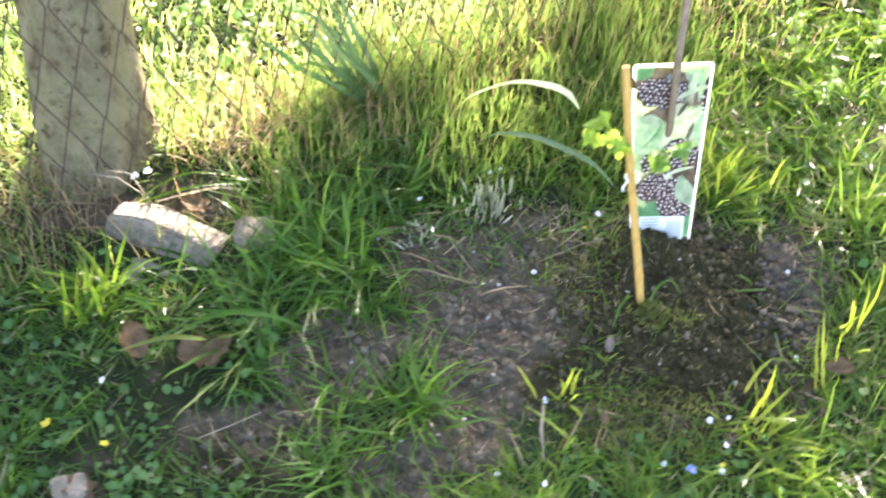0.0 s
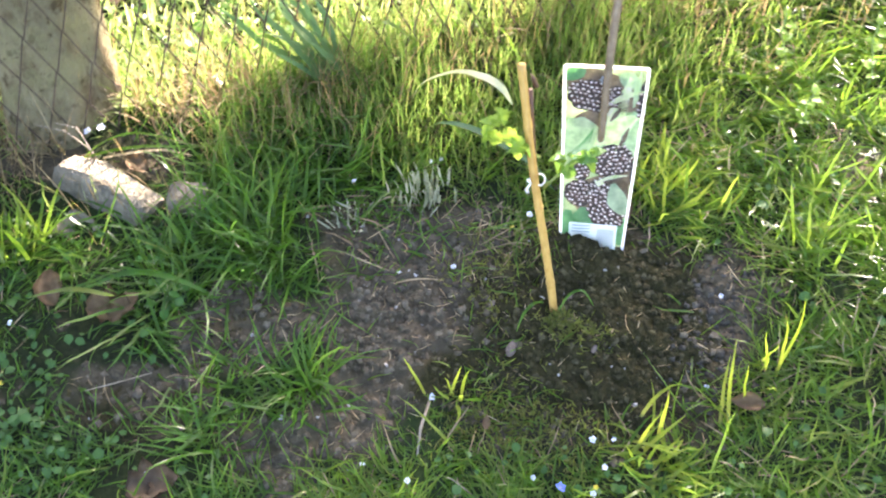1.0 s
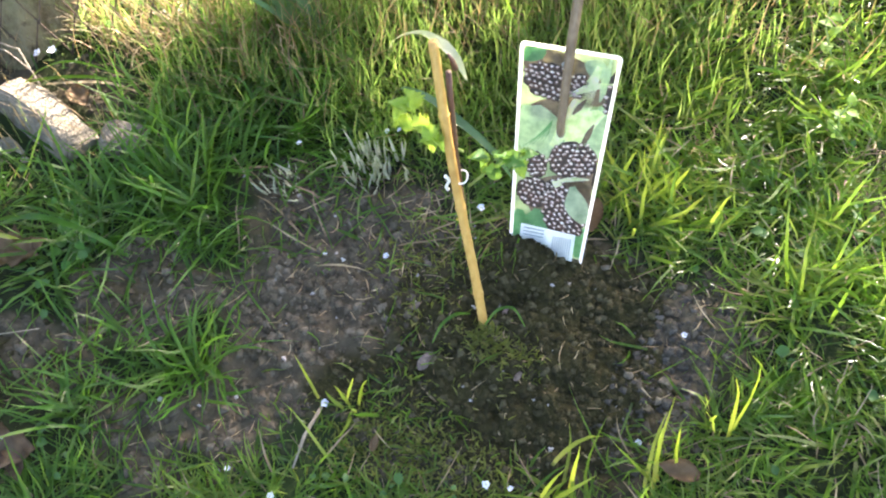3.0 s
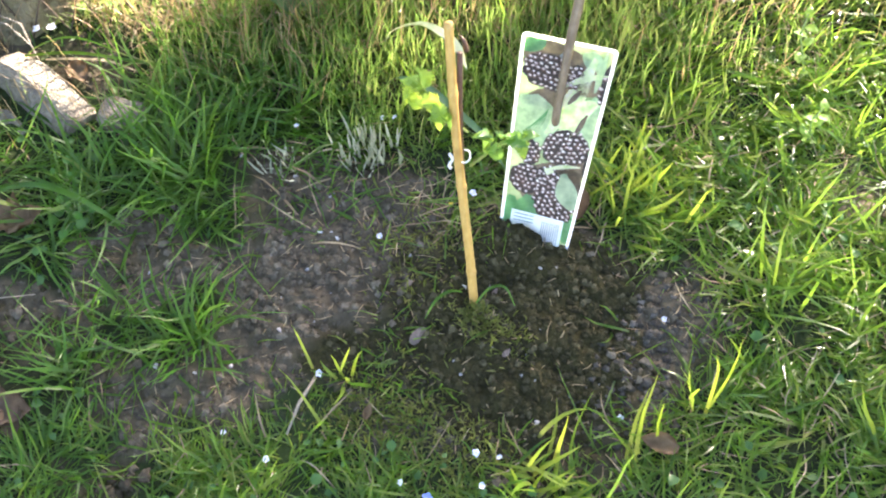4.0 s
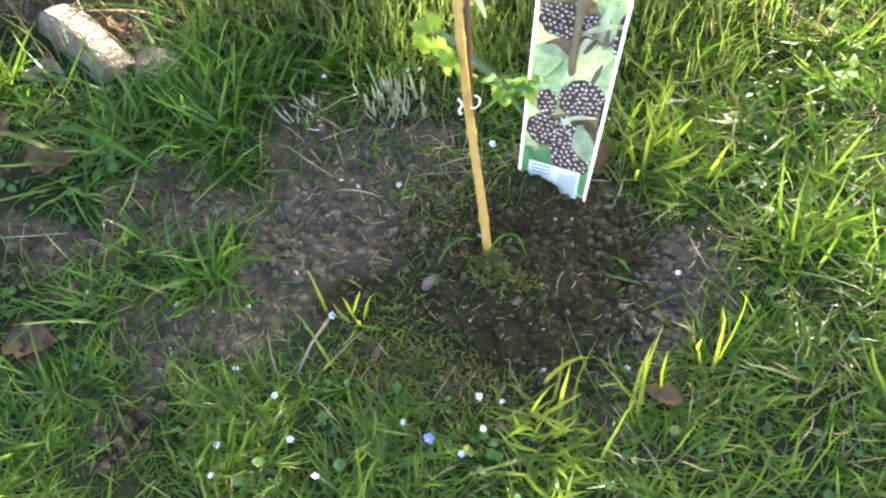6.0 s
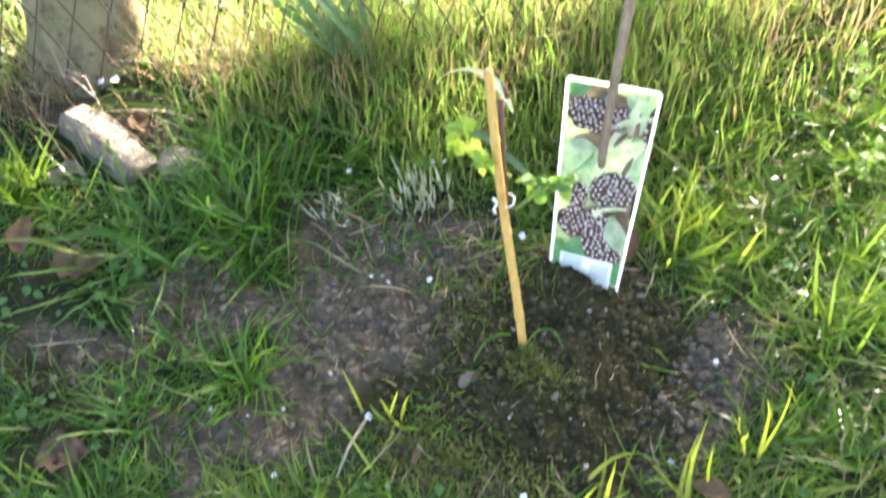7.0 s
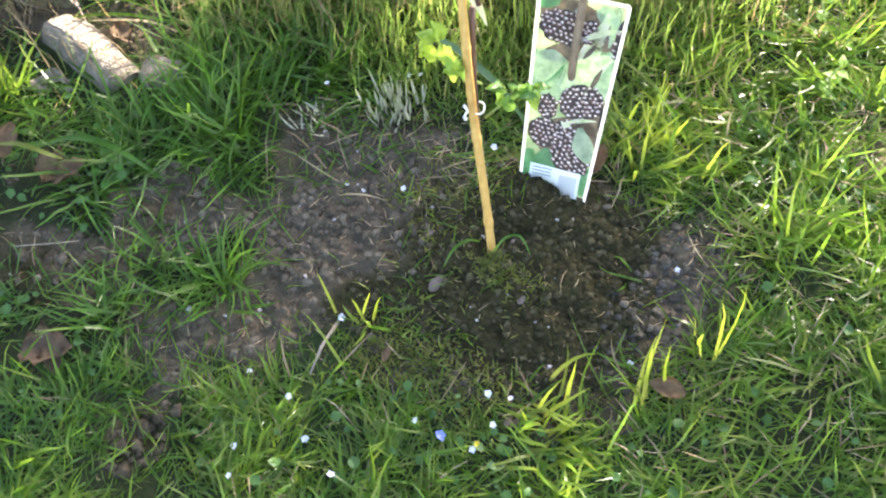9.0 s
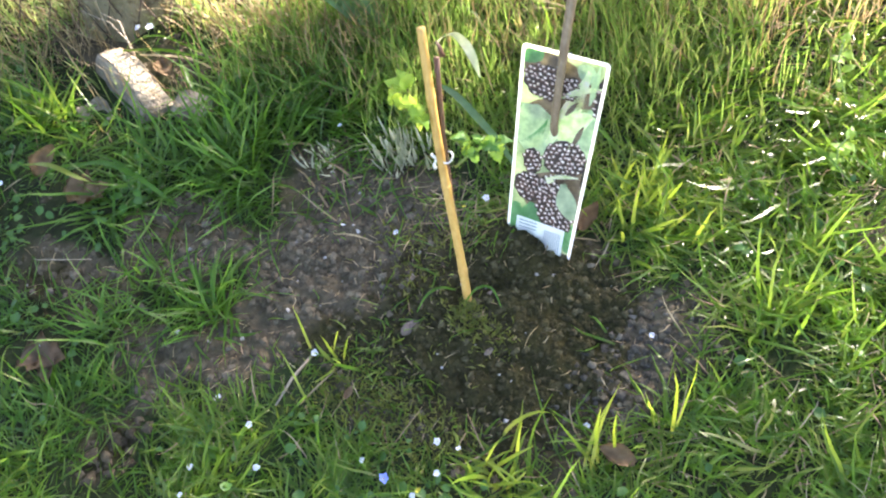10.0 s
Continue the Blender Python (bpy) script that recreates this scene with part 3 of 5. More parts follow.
# ---- the tree trunk by the fence ----
def tree():
    base = Vector((-0.598, 0.283, -0.05))
    axis = Vector((-0.038, 0.338, 1.0)).normalized()
    top = tagged(new("tree"), "leaning tree trunk with pale lichened bark beside the wire fence", "tree")
    top.location = base
    bm = bmesh.new()
    sides, rows = 48, 64
    rings = []
    for i in range(rows + 1):
        s = (i / rows) ** 1.5 * 2.3
        r0 = 0.070 + 0.020 * math.exp(-s / 0.09) - 0.006 * s
        ring = []
        for j in range(sides):
            q = 2 * math.pi * j / sides
            butt = 0.010 * math.exp(-s / 0.10) * (math.sin(3 * q + 0.7) + 0.5 * math.sin(5 * q))
            r = r0 + butt + 0.009 * noise.noise(Vector((math.cos(q) * 1.6, math.sin(q) * 1.6, s * 5))) + 0.006 * noise.noise(Vector((math.cos(q) * 5, math.sin(q) * 5, s * 16)))
            ring.append(bm.verts.new(axis * s + Vector((r * math.cos(q), r * math.sin(q), 0))))
        rings.append(ring)
    for r0, r1 in zip(rings, rings[1:]):
        for j in range(sides):
            bm.faces.new((r0[j], r0[(j + 1) % sides], r1[(j + 1) % sides], r1[j]))
    bm.faces.new(rings[-1])
    part("trunk", bm, BARK, top)
    head = axis * 2.28
    r = np.random.default_rng(41)
    for a, lift, ln in ((20, 45, 1.1), (85, 60, 1.0), (150, 50, 1.1), (210, 35, 1.0), (265, 50, 1.0), (325, 35, 1.1)):
        d = Vector((math.cos(radians(a)) * math.cos(radians(lift)), math.sin(radians(a)) * math.cos(radians(lift)), math.sin(radians(lift))))
        pts = [head - axis * 0.12 + d * ln * t + Vector((0, 0, 0.10 * t * t)) for t in (0, 0.15, 0.35, 0.6, 0.85, 1.0)]
        part("limb", tube(pts, [0.045, 0.04, 0.032, 0.025, 0.016, 0.008], 12), BARK, top)
        # Crown out of view, added to hold sky light off the left side.
        for p in pts[2:]:
            for _ in range(2):
                c = np.array(p) + r.normal(0, 0.13, 3)
                m = 120
                u = r.normal(size=(m, 3))
                q = c + u / np.linalg.norm(u, axis=1)[:, None] * (r.random(m) ** 0.5)[:, None] * np.array([0.21, 0.21, 0.14])
                ob = blades("leaf_clump", q[:, 0], q[:, 1], q[:, 2], r.uniform(0.05, 0.08, m), r.uniform(0.028, 0.045, m), r.uniform(0, 360, m), r.uniform(20, 130, m), r.uniform(0, 50, m), GRASS_SHADED, r.uniform(-40, 40, m))
                ob.parent = top


tree()


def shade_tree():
    """A small tree added out of view in the meadow to throw broken shade on the near ground; its foliage in tiers of
    loose clumps.
    """
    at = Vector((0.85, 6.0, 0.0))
    top = tagged(new("tree"), "unseen spreading tree added to shade the near ground", "tree")
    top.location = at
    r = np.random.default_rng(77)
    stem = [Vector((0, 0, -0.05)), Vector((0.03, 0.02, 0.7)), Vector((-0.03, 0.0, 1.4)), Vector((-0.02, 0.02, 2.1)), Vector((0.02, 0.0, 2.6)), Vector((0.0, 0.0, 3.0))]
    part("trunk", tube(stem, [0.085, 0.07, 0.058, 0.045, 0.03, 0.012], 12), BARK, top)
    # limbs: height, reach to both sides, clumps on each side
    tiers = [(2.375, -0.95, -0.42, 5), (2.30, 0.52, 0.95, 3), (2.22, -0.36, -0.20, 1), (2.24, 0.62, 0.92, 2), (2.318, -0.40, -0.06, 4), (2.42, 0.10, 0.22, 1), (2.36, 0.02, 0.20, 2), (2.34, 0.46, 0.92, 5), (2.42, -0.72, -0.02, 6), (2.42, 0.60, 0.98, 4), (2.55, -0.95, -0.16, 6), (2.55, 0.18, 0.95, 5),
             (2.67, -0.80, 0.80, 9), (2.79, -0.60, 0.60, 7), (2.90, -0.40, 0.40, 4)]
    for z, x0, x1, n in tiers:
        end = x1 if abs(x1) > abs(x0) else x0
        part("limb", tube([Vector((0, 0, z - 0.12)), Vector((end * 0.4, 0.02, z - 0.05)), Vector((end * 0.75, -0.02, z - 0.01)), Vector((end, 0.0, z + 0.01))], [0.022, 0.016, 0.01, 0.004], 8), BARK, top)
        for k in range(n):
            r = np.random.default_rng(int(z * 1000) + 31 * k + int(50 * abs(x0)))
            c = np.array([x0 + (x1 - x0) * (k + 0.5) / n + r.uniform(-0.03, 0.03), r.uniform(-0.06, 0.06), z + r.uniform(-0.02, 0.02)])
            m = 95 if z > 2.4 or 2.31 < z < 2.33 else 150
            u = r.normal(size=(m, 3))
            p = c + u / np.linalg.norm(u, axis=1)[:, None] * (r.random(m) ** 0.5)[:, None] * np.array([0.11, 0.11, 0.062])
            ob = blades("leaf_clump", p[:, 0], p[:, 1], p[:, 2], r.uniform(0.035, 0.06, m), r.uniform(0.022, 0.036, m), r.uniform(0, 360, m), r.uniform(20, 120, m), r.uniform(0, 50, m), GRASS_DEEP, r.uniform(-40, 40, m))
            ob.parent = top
    # thin sprays of small leaves, added to shade the front of the compost
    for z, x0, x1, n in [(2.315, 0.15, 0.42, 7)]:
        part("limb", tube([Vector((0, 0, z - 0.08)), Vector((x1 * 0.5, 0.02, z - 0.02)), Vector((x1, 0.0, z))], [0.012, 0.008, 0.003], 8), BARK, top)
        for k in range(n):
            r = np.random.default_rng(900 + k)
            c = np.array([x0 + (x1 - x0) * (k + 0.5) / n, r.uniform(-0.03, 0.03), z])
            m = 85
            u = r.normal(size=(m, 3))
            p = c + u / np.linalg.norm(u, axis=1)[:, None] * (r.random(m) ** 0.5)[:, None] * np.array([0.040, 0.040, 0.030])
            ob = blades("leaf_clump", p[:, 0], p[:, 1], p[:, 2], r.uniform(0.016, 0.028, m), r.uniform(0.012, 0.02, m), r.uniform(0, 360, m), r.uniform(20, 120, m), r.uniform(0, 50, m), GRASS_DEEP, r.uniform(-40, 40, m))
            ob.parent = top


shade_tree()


# ---- the concrete block and stones at its foot ----
def rough_block(name, l, w, h, m, label, seed, category="stone", slope=0.0):
    bm = bmesh.new()
    bmesh.ops.create_cube(bm, size=1)
    bmesh.ops.scale(bm, vec=(l, w, h), verts=bm.verts)
    bmesh.ops.bevel(bm, geom=bm.edges[:], offset=min(w, h) * 0.08, segments=2, affect="EDGES")
    bmesh.ops.subdivide_edges(bm, edges=bm.edges[:], cuts=4, use_grid_fill=True)
    bmesh.ops.smooth_vert(bm, verts=bm.verts[:], factor=0.4, use_axis_x=True, use_axis_y=True, use_axis_z=True)
    for v in bm.verts:
        p = v.co * 28 + Vector((seed, 0, 0))
        v.co += 0.006 * Vector((noise.noise(p), noise.noise(p + Vector((9, 0, 0))), noise.noise(p + Vector((0, 9, 0)))))
        v.co += 0.0038 * Vector((noise.noise(p * 5), noise.noise(p * 5 + Vector((3, 0, 0))), noise.noise(p * 5 + Vector((0, 3, 0)))))
    for v in bm.verts:                      # one end broken off at a slant
        v.co.z -= slope * max(0.0, -v.co.x - l * 0.24) * (v.co.z / h + 0.5)
    ob = mesh_object(name, bm, CONCRETE)
    ob.matrix_world = m
    return tagged(ob, label, category, "stones at the foot of the tree")


rough_block("stone_block", 0.152, 0.044, 0.100, pose(-0.488, 0.160, -0.015, -24, 8, -19), "pale grey weathered concrete block, sunlit on top, by the tree", 2.0, slope=0.5)
rough_block("stone", 0.050, 0.040, 0.036, pose(-0.365, 0.178, 0.006, 4, 8, 10), "small grey stone half hidden in grass", 7.0)
rough_block("stone", 0.080, 0.042, 0.030, pose(-0.482, 0.100, -0.008, 2, 5, -14), "flat grey stone half hidden in grass", 12.0)
rough_block("stone", 0.035, 0.03, 0.022, pose(-0.52, -0.185, 0.004, 0, 5, 20), "small pale stone at the edge of the grass", 16.0)


# ---- wire fence ----
def fence():
    top = tagged(new("wire_fence"), "sagging rusted wire mesh fence standing in long grass", "fence")
    top.matrix_world = pose(FENCE_A.x, FENCE_A.y, 0.0, -12, 0, FENCE_TURN)
    cell_w, cell_h, hgt = 0.0232, 0.112, 1.25
    n = 114
    frng = random.Random(5)
    rows = int(hgt / (cell_h / 2))
    for i in range(n):
        x0 = -0.95 + i * cell_w
        pts = []
        for j in range(rows + 1):
            side = 1 if (j + i) % 2 else -1
            z = j * cell_h / 2
            sag = 0.007 * math.sin(i * 0.15 + z * 2.2) + 0.003 * math.sin(i * 0.37 + z * 5)
            x = x0 + side * (cell_w / 2 - 0.0004) + sag
            d = 0.0022 * side
            pts.append((x + frng.uniform(-1, 1) * 0.0008, d + 0.012 * math.sin(x0 * 4 + z * 3), z + frng.uniform(-1, 1) * 0.0025 - 0.05))
        part("wire", tube(pts, 0.0012, 5, cap=True), WIRE, top)
    for z in (0.31, 1.17):
        pts = [(-1.0 + 0.1 * k, -0.004 + 0.012 * math.sin((-1.0 + 0.1 * k) * 4 + z * 3), z + 0.004 * math.sin(k * 1.3)) for k in range(28)]
        part("tension_wire", tube(pts, 0.0018, 6), WIRE, top)


fence()


# ---- the picture tag ----
TAG_O = Vector((0.1675, 0.221, 0.017))
TAG_V = Vector((-0.0175, 0.117, 0.1985)).normalized()
TAG_U = (Vector((0.102, 0.014, -0.001)) - TAG_V * Vector((0.102, 0.014, -0.001)).dot(TAG_V)).normalized()
TAG_N = TAG_U.cross(TAG_V)
TAG_M = Matrix(((TAG_U.x, TAG_V.x, TAG_N.x, TAG_O.x), (TAG_U.y, TAG_V.y, TAG_N.y, TAG_O.y), (TAG_U.z, TAG_V.z, TAG_N.z, TAG_O.z), (0, 0, 0, 1)))
TAG_H = 0.231


def half_width(y):
    return 0.0415 + 0.0100 * y / TAG_H


def on_tag(s, r):
    """A place on the tag, s across from its left edge, r down from its top edge (0..1)."""
    y = TAG_H * (1 - r)
    return Vector(((s - 0.5) * 2 * half_width(y), y, 0))


def ink(outline, z, bm=None, mat=0):
    """A flat printed patch."""
    bm = bm or bmesh.new()
    bm.faces.new([bm.verts.new((x, y, z)) for x, y in outline]).material_index = mat
    return bm


def plate(outline, z0, z1, bm=None, mat=0):
    """A flat plate with the given outline, from z0 to z1."""
    bm = bm or bmesh.new()
    lo = [bm.verts.new((x, y, z0)) for x, y in outline]
    hi = [bm.verts.new((x, y, z1)) for x, y in outline]
    made = [bm.faces.new(hi), bm.faces.new(lo[::-1])]
    for a in range(len(outline)):
        b = (a + 1) % len(outline)
        made.append(bm.faces.new((lo[a], lo[b], hi[b], hi[a])))
    for f in made:
        f.material_index = mat
    return bm


def tag_outline(inset, foot):
    pts = []
    y1, y0 = TAG_H - inset, foot
    rad = 0.005 - inset * 0.6
    w1 = half_width(TAG_H) - inset
    for a in range(0, 91, 15):
        pts.append((w1 - rad + rad * math.cos(radians(a)), y1 - rad + rad * math.sin(radians(a))))
    for a in range(90, 181, 15):
        pts.append((-w1 + rad + rad * math.cos(radians(a)), y1 - rad + rad * math.sin(radians(a))))
    pts += [(-half_width(y0) + inset, y0), (half_width(y0) - inset, y0)]
    return pts


def disc(c, rx, ry, turn=0.0, n=16, wob=0.0, rnd=None):
    q0 = radians(turn)
    out = []
    for k in range(n):
        q = 2 * math.pi * k / n
        f = 1 + (rnd.uniform(-wob, wob) if rnd else 0)
        x, y = rx * f * math.cos(q), ry * f * math.sin(q)
        out.append((c[0] + x * math.cos(q0) - y * math.sin(q0), c[1] + x * math.sin(q0) + y * math.cos(q0)))
    return out


def inside(pts):
    """Keeps a printed shape within the white border."""
    res = []
    for x, y in pts:
        y = min(max(y, -0.02), TAG_H - 0.0042)
        w = half_width(y) - 0.0036
        res.append((min(max(x, -w), w), y))
    return res


def berry(parent, s, r, rx, ry, turn, z, seed):
    rnd = random.Random(seed)
    c = on_tag(s, r)
    bm = ink(inside(disc(c, rx - 0.0012, ry - 0.0012, turn, 26, 0.09, rnd)), z)
    step = 0.0061
    k0 = int(max(rx, ry) / step) + 1
    co, si = math.cos(radians(turn)), math.sin(radians(turn))
    for a in range(-k0, k0 + 1):
        for b in range(-k0, k0 + 1):
            u, v = (a + 0.5 * (b % 2)) * step + rnd.uniform(-1, 1) * 0.0011, b * step * 0.86 + rnd.uniform(-1, 1) * 0.0011
            if (u / (rx - 0.0012)) ** 2 + (v / (ry - 0.0012)) ** 2 > 1:
                continue
            p = (c.x + u * co - v * si, c.y + u * si + v * co)
            if abs(p[0]) > half_width(p[1]) - 0.006 or p[1] > TAG_H - 0.007:
                continue
            ink(disc(p, 0.0029, 0.0027, rnd.uniform(0, 180), 9), z + 0.0001, bm, 1)
            q = (p[0] + rnd.uniform(-1, 1) * 0.0006, p[1] + 0.0007)
            ink(disc(q, rnd.uniform(0.0013, 0.0025), rnd.uniform(0.0010, 0.0017), turn + rnd.uniform(-25, 25), 8), z + 0.0002, bm, 2)
    ob = part("berry_picture", bm, [INK_BERRY, INK_DRUPE, INK_SHINE], parent, "printed ripe blackberry", False)
    return ob


def tag():
    top = tagged(new("plant_tag"), "white-edged plastic plant tag printed with blackberries, stuck in soil", "plant tag")
    top.matrix_world = TAG_M
    part("card", plate(tag_outline(0, -0.055), -0.0009, 0.0), CARD, top, smooth=False)
    part("picture_ground", ink(tag_outline(0.0036, -0.03), 0.0001), INK_GREEN, top, "printed soft green background", False)
    rnd = random.Random(4)

    def shape(name, pts, z, mat, label):
        part(name, ink(inside(pts), z), mat, top, label, False)

    def sliver(a, b, w, z, mat, label, bow=0.15):
        a, b = on_tag(*a), on_tag(*b)
        d = b - a
        nrm = Vector((-d.y, d.x, 0)).normalized()
        pts, low = [], []
        for k in range(9):
            t = k / 8
            p = a + d * t + nrm * bow * d.length * math.sin(math.pi * t)
            half = w / 2 * (0.25 + math.sin(math.pi * min(0.97, t + 0.03)))
            pts.append(tuple((p + nrm * half).xy))
            low.append(tuple((p - nrm * half).xy))
        shape("leaf_picture", pts + low[::-1], z, mat, label)

    shape("shade_picture", disc(on_tag(0.45, 0.12), 0.042, 0.022, -8, 20, 0.1, rnd), 0.0002, INK_BROWN, "printed dark shade")
    shape("shade_picture", disc(on_tag(0.42, 0.28), 0.030, 0.012, 20, 18, 0.1, rnd), 0.0002, INK_BROWN, "printed dark shade")
    shape("shade_picture", disc(on_tag(0.62, 0.75), 0.036, 0.036, 0, 20, 0.1, rnd), 0.0002, INK_BROWN, "printed dark shade")
    shape("leaf_picture", disc(on_tag(0.13, 0.05), 0.014, 0.009, 30, 12, 0.15, rnd), 0.0003, INK_DEEP, "printed green leaf")
    shape("leaf_picture", disc(on_tag(0.24, 0.41), 0.027, 0.031, 25, 18, 0.08, rnd), 0.0003, INK_MINT, "printed pale green leaf")
    for k in range(5):
        sliver((0.40, 0.34), (0.08 + 0.06 * k, 0.50 - 0.012 * k), 0.0009, 0.0004, INK_DEEP, "printed leaf vein", 0.05)
    sliver((0.42, 0.47), (0.80, 0.06), 0.017, 0.0004, INK_PALE, "printed pale leaf", -0.04)
    sliver((0.55, 0.50), (0.92, 0.27), 0.014, 0.0004, INK_PALE, "printed pale leaf", 0.05)
    sliver((0.66, 0.05), (0.90, 0.10), 0.016, 0.0003, INK_MINT, "printed mint leaf", 0.0)
    sliver((0.88, 0.52), (0.90, 0.24), 0.022, 0.0003, INK_MINT, "printed mint leaf", 0.0)
    sliver((0.52, 0.22), (0.97, 0.13), 0.0060, 0.0006, INK_PALE, "printed pale leaf edge", 0.06)
    sliver((0.60, 0.30), (0.72, 0.22), 0.0045, 0.0005, INK_BROWN, "printed dark shade", 0.0)
    sliver((0.74, 0.45), (0.84, 0.33), 0.005, 0.0005, INK_BROWN, "printed dark shade", 0.0)
    sliver((0.86, 0.22), (0.90, 0.02), 0.006, 0.0006, INK_MINT, "printed mint leaf", 0.0)
    sliver((0.70, 0.47), (0.78, 0.30), 0.0030, 0.0006, INK_PALE, "printed stalk", 0.0)
    sliver((0.08, 0.98), (0.12, 0.82), 0.022, 0.0003, INK_DEEP, "printed deep green leaf", 0.0)
    sliver((0.30, 0.97), (0.34, 0.80), 0.024, 0.0003, INK_DEEP, "printed deep green leaf", 0.0)
    sliver((0.92, 1.02), (0.93, 0.86), 0.014, 0.0003, INK_DEEP, "printed deep green leaf", 0.0)
    shape("shade_picture", disc(on_tag(0.80, 0.60), 0.020, 0.022, 20, 16, 0.12, rnd), 0.0002, INK_BROWN, "printed dark shade")
    shape("shade_picture", disc(on_tag(0.78, 0.20), 0.014, 0.012, 20, 14, 0.15, rnd), 0.0004, INK_BROWN, "printed dark shade")
    shape("leaf_picture", disc(on_tag(0.80, 0.30), 0.012, 0.008, 40, 12, 0.1, rnd), 0.0005, INK_PALE, "printed pale leaf")
    berry(top, 0.33, 0.165, 0.0300, 0.0205, -8, 0.0005, 1)
    berry(top, 0.63, 0.165, 0.0100, 0.0150, 10, 0.0004, 2)
    berry(top, 0.955, 0.17, 0.006, 0.024, -4, 0.0005, 3)
    berry(top, 0.27, 0.575, 0.0125, 0.0165, 10, 0.0004, 9)
    berry(top, 0.68, 0.520, 0.0285, 0.0215, 12, 0.0006, 4)
    berry(top, 0.97, 0.60, 0.005, 0.014, 0, 0.0005, 5)
    berry(top, 0.50, 0.700, 0.0160, 0.0180, -20, 0.0007, 7)
    berry(top, 0.27, 0.715, 0.0205, 0.0190, -6, 0.0009, 6)
    berry(top, 0.66, 0.825, 0.0265, 0.0210, -40, 0.0011, 8)
    sliver((0.50, 0.645), (0.90, 0.60), 0.0042, 0.0015, INK_PALE, "printed stalk", 0.05)
    shape("leaf_picture", disc(on_tag(0.53, 0.65), 0.006, 0.004, 30, 9, 0.3, rnd), 0.0016, INK_PALE, "printed calyx")
    sliver((0.93, 0.83), (0.72, 0.65), 0.020, 0.0015, INK_MINT, "printed mint leaf", 0.05)
    panel = part("price_panel", plate([(on_tag(0.14, 0.935).x, 0.0255), (on_tag(0.86, 0.935).x, 0.0235), (on_tag(0.86, 1.0).x, -0.02), (on_tag(0.14, 1.0).x, -0.02)][::-1], 0.0015, 0.0017), CARD, top, "white printed panel with grey bars", False)
    for k in range(3):
        y = 0.0205 - 0.0042 * k
        part("text_bar", plate([(-0.027, y), (-0.004, y), (-0.004, y + 0.0016), (-0.027, y + 0.0016)], 0.0018, 0.0019), INK_GREY, panel, smooth=False)
    for k in range(9):
        x = 0.006 + 0.0024 * k
        part("code_bar", plate([(x, -0.018), (x + 0.0011, -0.018), (x + 0.0011, 0.0175), (x, 0.0175)], 0.0018, 0.0019), INK_GREY, panel, smooth=False)
    part("emblem", plate(disc(on_tag(0.46, 0.075), 0.0042, 0.0052, 0, 4), 0.0016, 0.0017), INK_GREY, top, smooth=False)


tag()


# ---- canes ----
def cane(name, way, r0, r1, material, label, knots, group="bamboo canes"):
    """A cane along straight stretches between the points of way, from its foot up."""
    way = [Vector(p) for p in way]
    runs = [(q - p).length for p, q in zip(way, way[1:])]

    def place(s):
        d = s * sum(runs)
        for p, q, r in zip(way, way[1:], runs):
            if d <= r or q is way[-1]:
                return p + (q - p) * (d / r), (q - p).normalized()
            d -= r

    pts, radii = [], []
    for i in range(61):
        s = i / 60
        pts.append(place(s)[0] + Vector((0.0012 * math.sin(s * 7), 0.001 * math.cos(s * 5), 0)))
        swell = sum(math.exp(-((s - k) / 0.012) ** 2) for k in knots)
        radii.append((r0 + (r1 - r0) * s) * (1 + 0.14 * swell))
    top = tagged(new(name), label, "cane", group)
    culm = part("culm", tube(pts, radii, 14), material, top)
    for k in knots:
        p, d = place(k)
        p = p + Vector((0.0012 * math.sin(k * 7), 0.001 * math.cos(k * 5), 0))
        part("joint", tube([p - d * 0.0012, p, p + d * 0.0012], [(r0 + (r1 - r0) * k) * q for q in (1.1, 1.22, 1.1)], 14), material, culm)
    return top


STAKE_A, STAKE_B = Vector((0.137, 0.114, 0.012)), Vector((0.065, 0.218, 0.328))
cane("bamboo_stake", [STAKE_A - (STAKE_B - STAKE_A) * 0.12, STAKE_B], 0.0050, 0.0045, BAMBOO, "golden bamboo stake standing in dark soil, tied to plant", [0.22, 0.52, 0.80])
ROD_C = Vector((0.158, 0.282, 0.138)) - TAG_N * 0.009
ROD_T = Vector((0.148, 0.397, 0.358))
ROD_C = ROD_C + TAG_V * 0.006
cane("bamboo_rod", [ROD_C - TAG_N * 0.009 - TAG_V * 0.165, ROD_C - TAG_N * 0.009 - TAG_V * 0.012, ROD_C + TAG_N * 0.004 + TAG_V * 0.004, ROD_T], 0.0036, 0.0058, OLD_CANE, "weathered brown bamboo rod pushed through the plant tag", [0.30, 0.94])


# ---- the young bramble ----
def placed(p, direction, roll=0.0):
    d = Vector(direction).normalized()
    q = d.to_track_quat("Y", "Z")
    return Matrix.Translation(p) @ q.to_matrix().to_4x4() @ pose(0, 0, 0, 0, roll, 0)


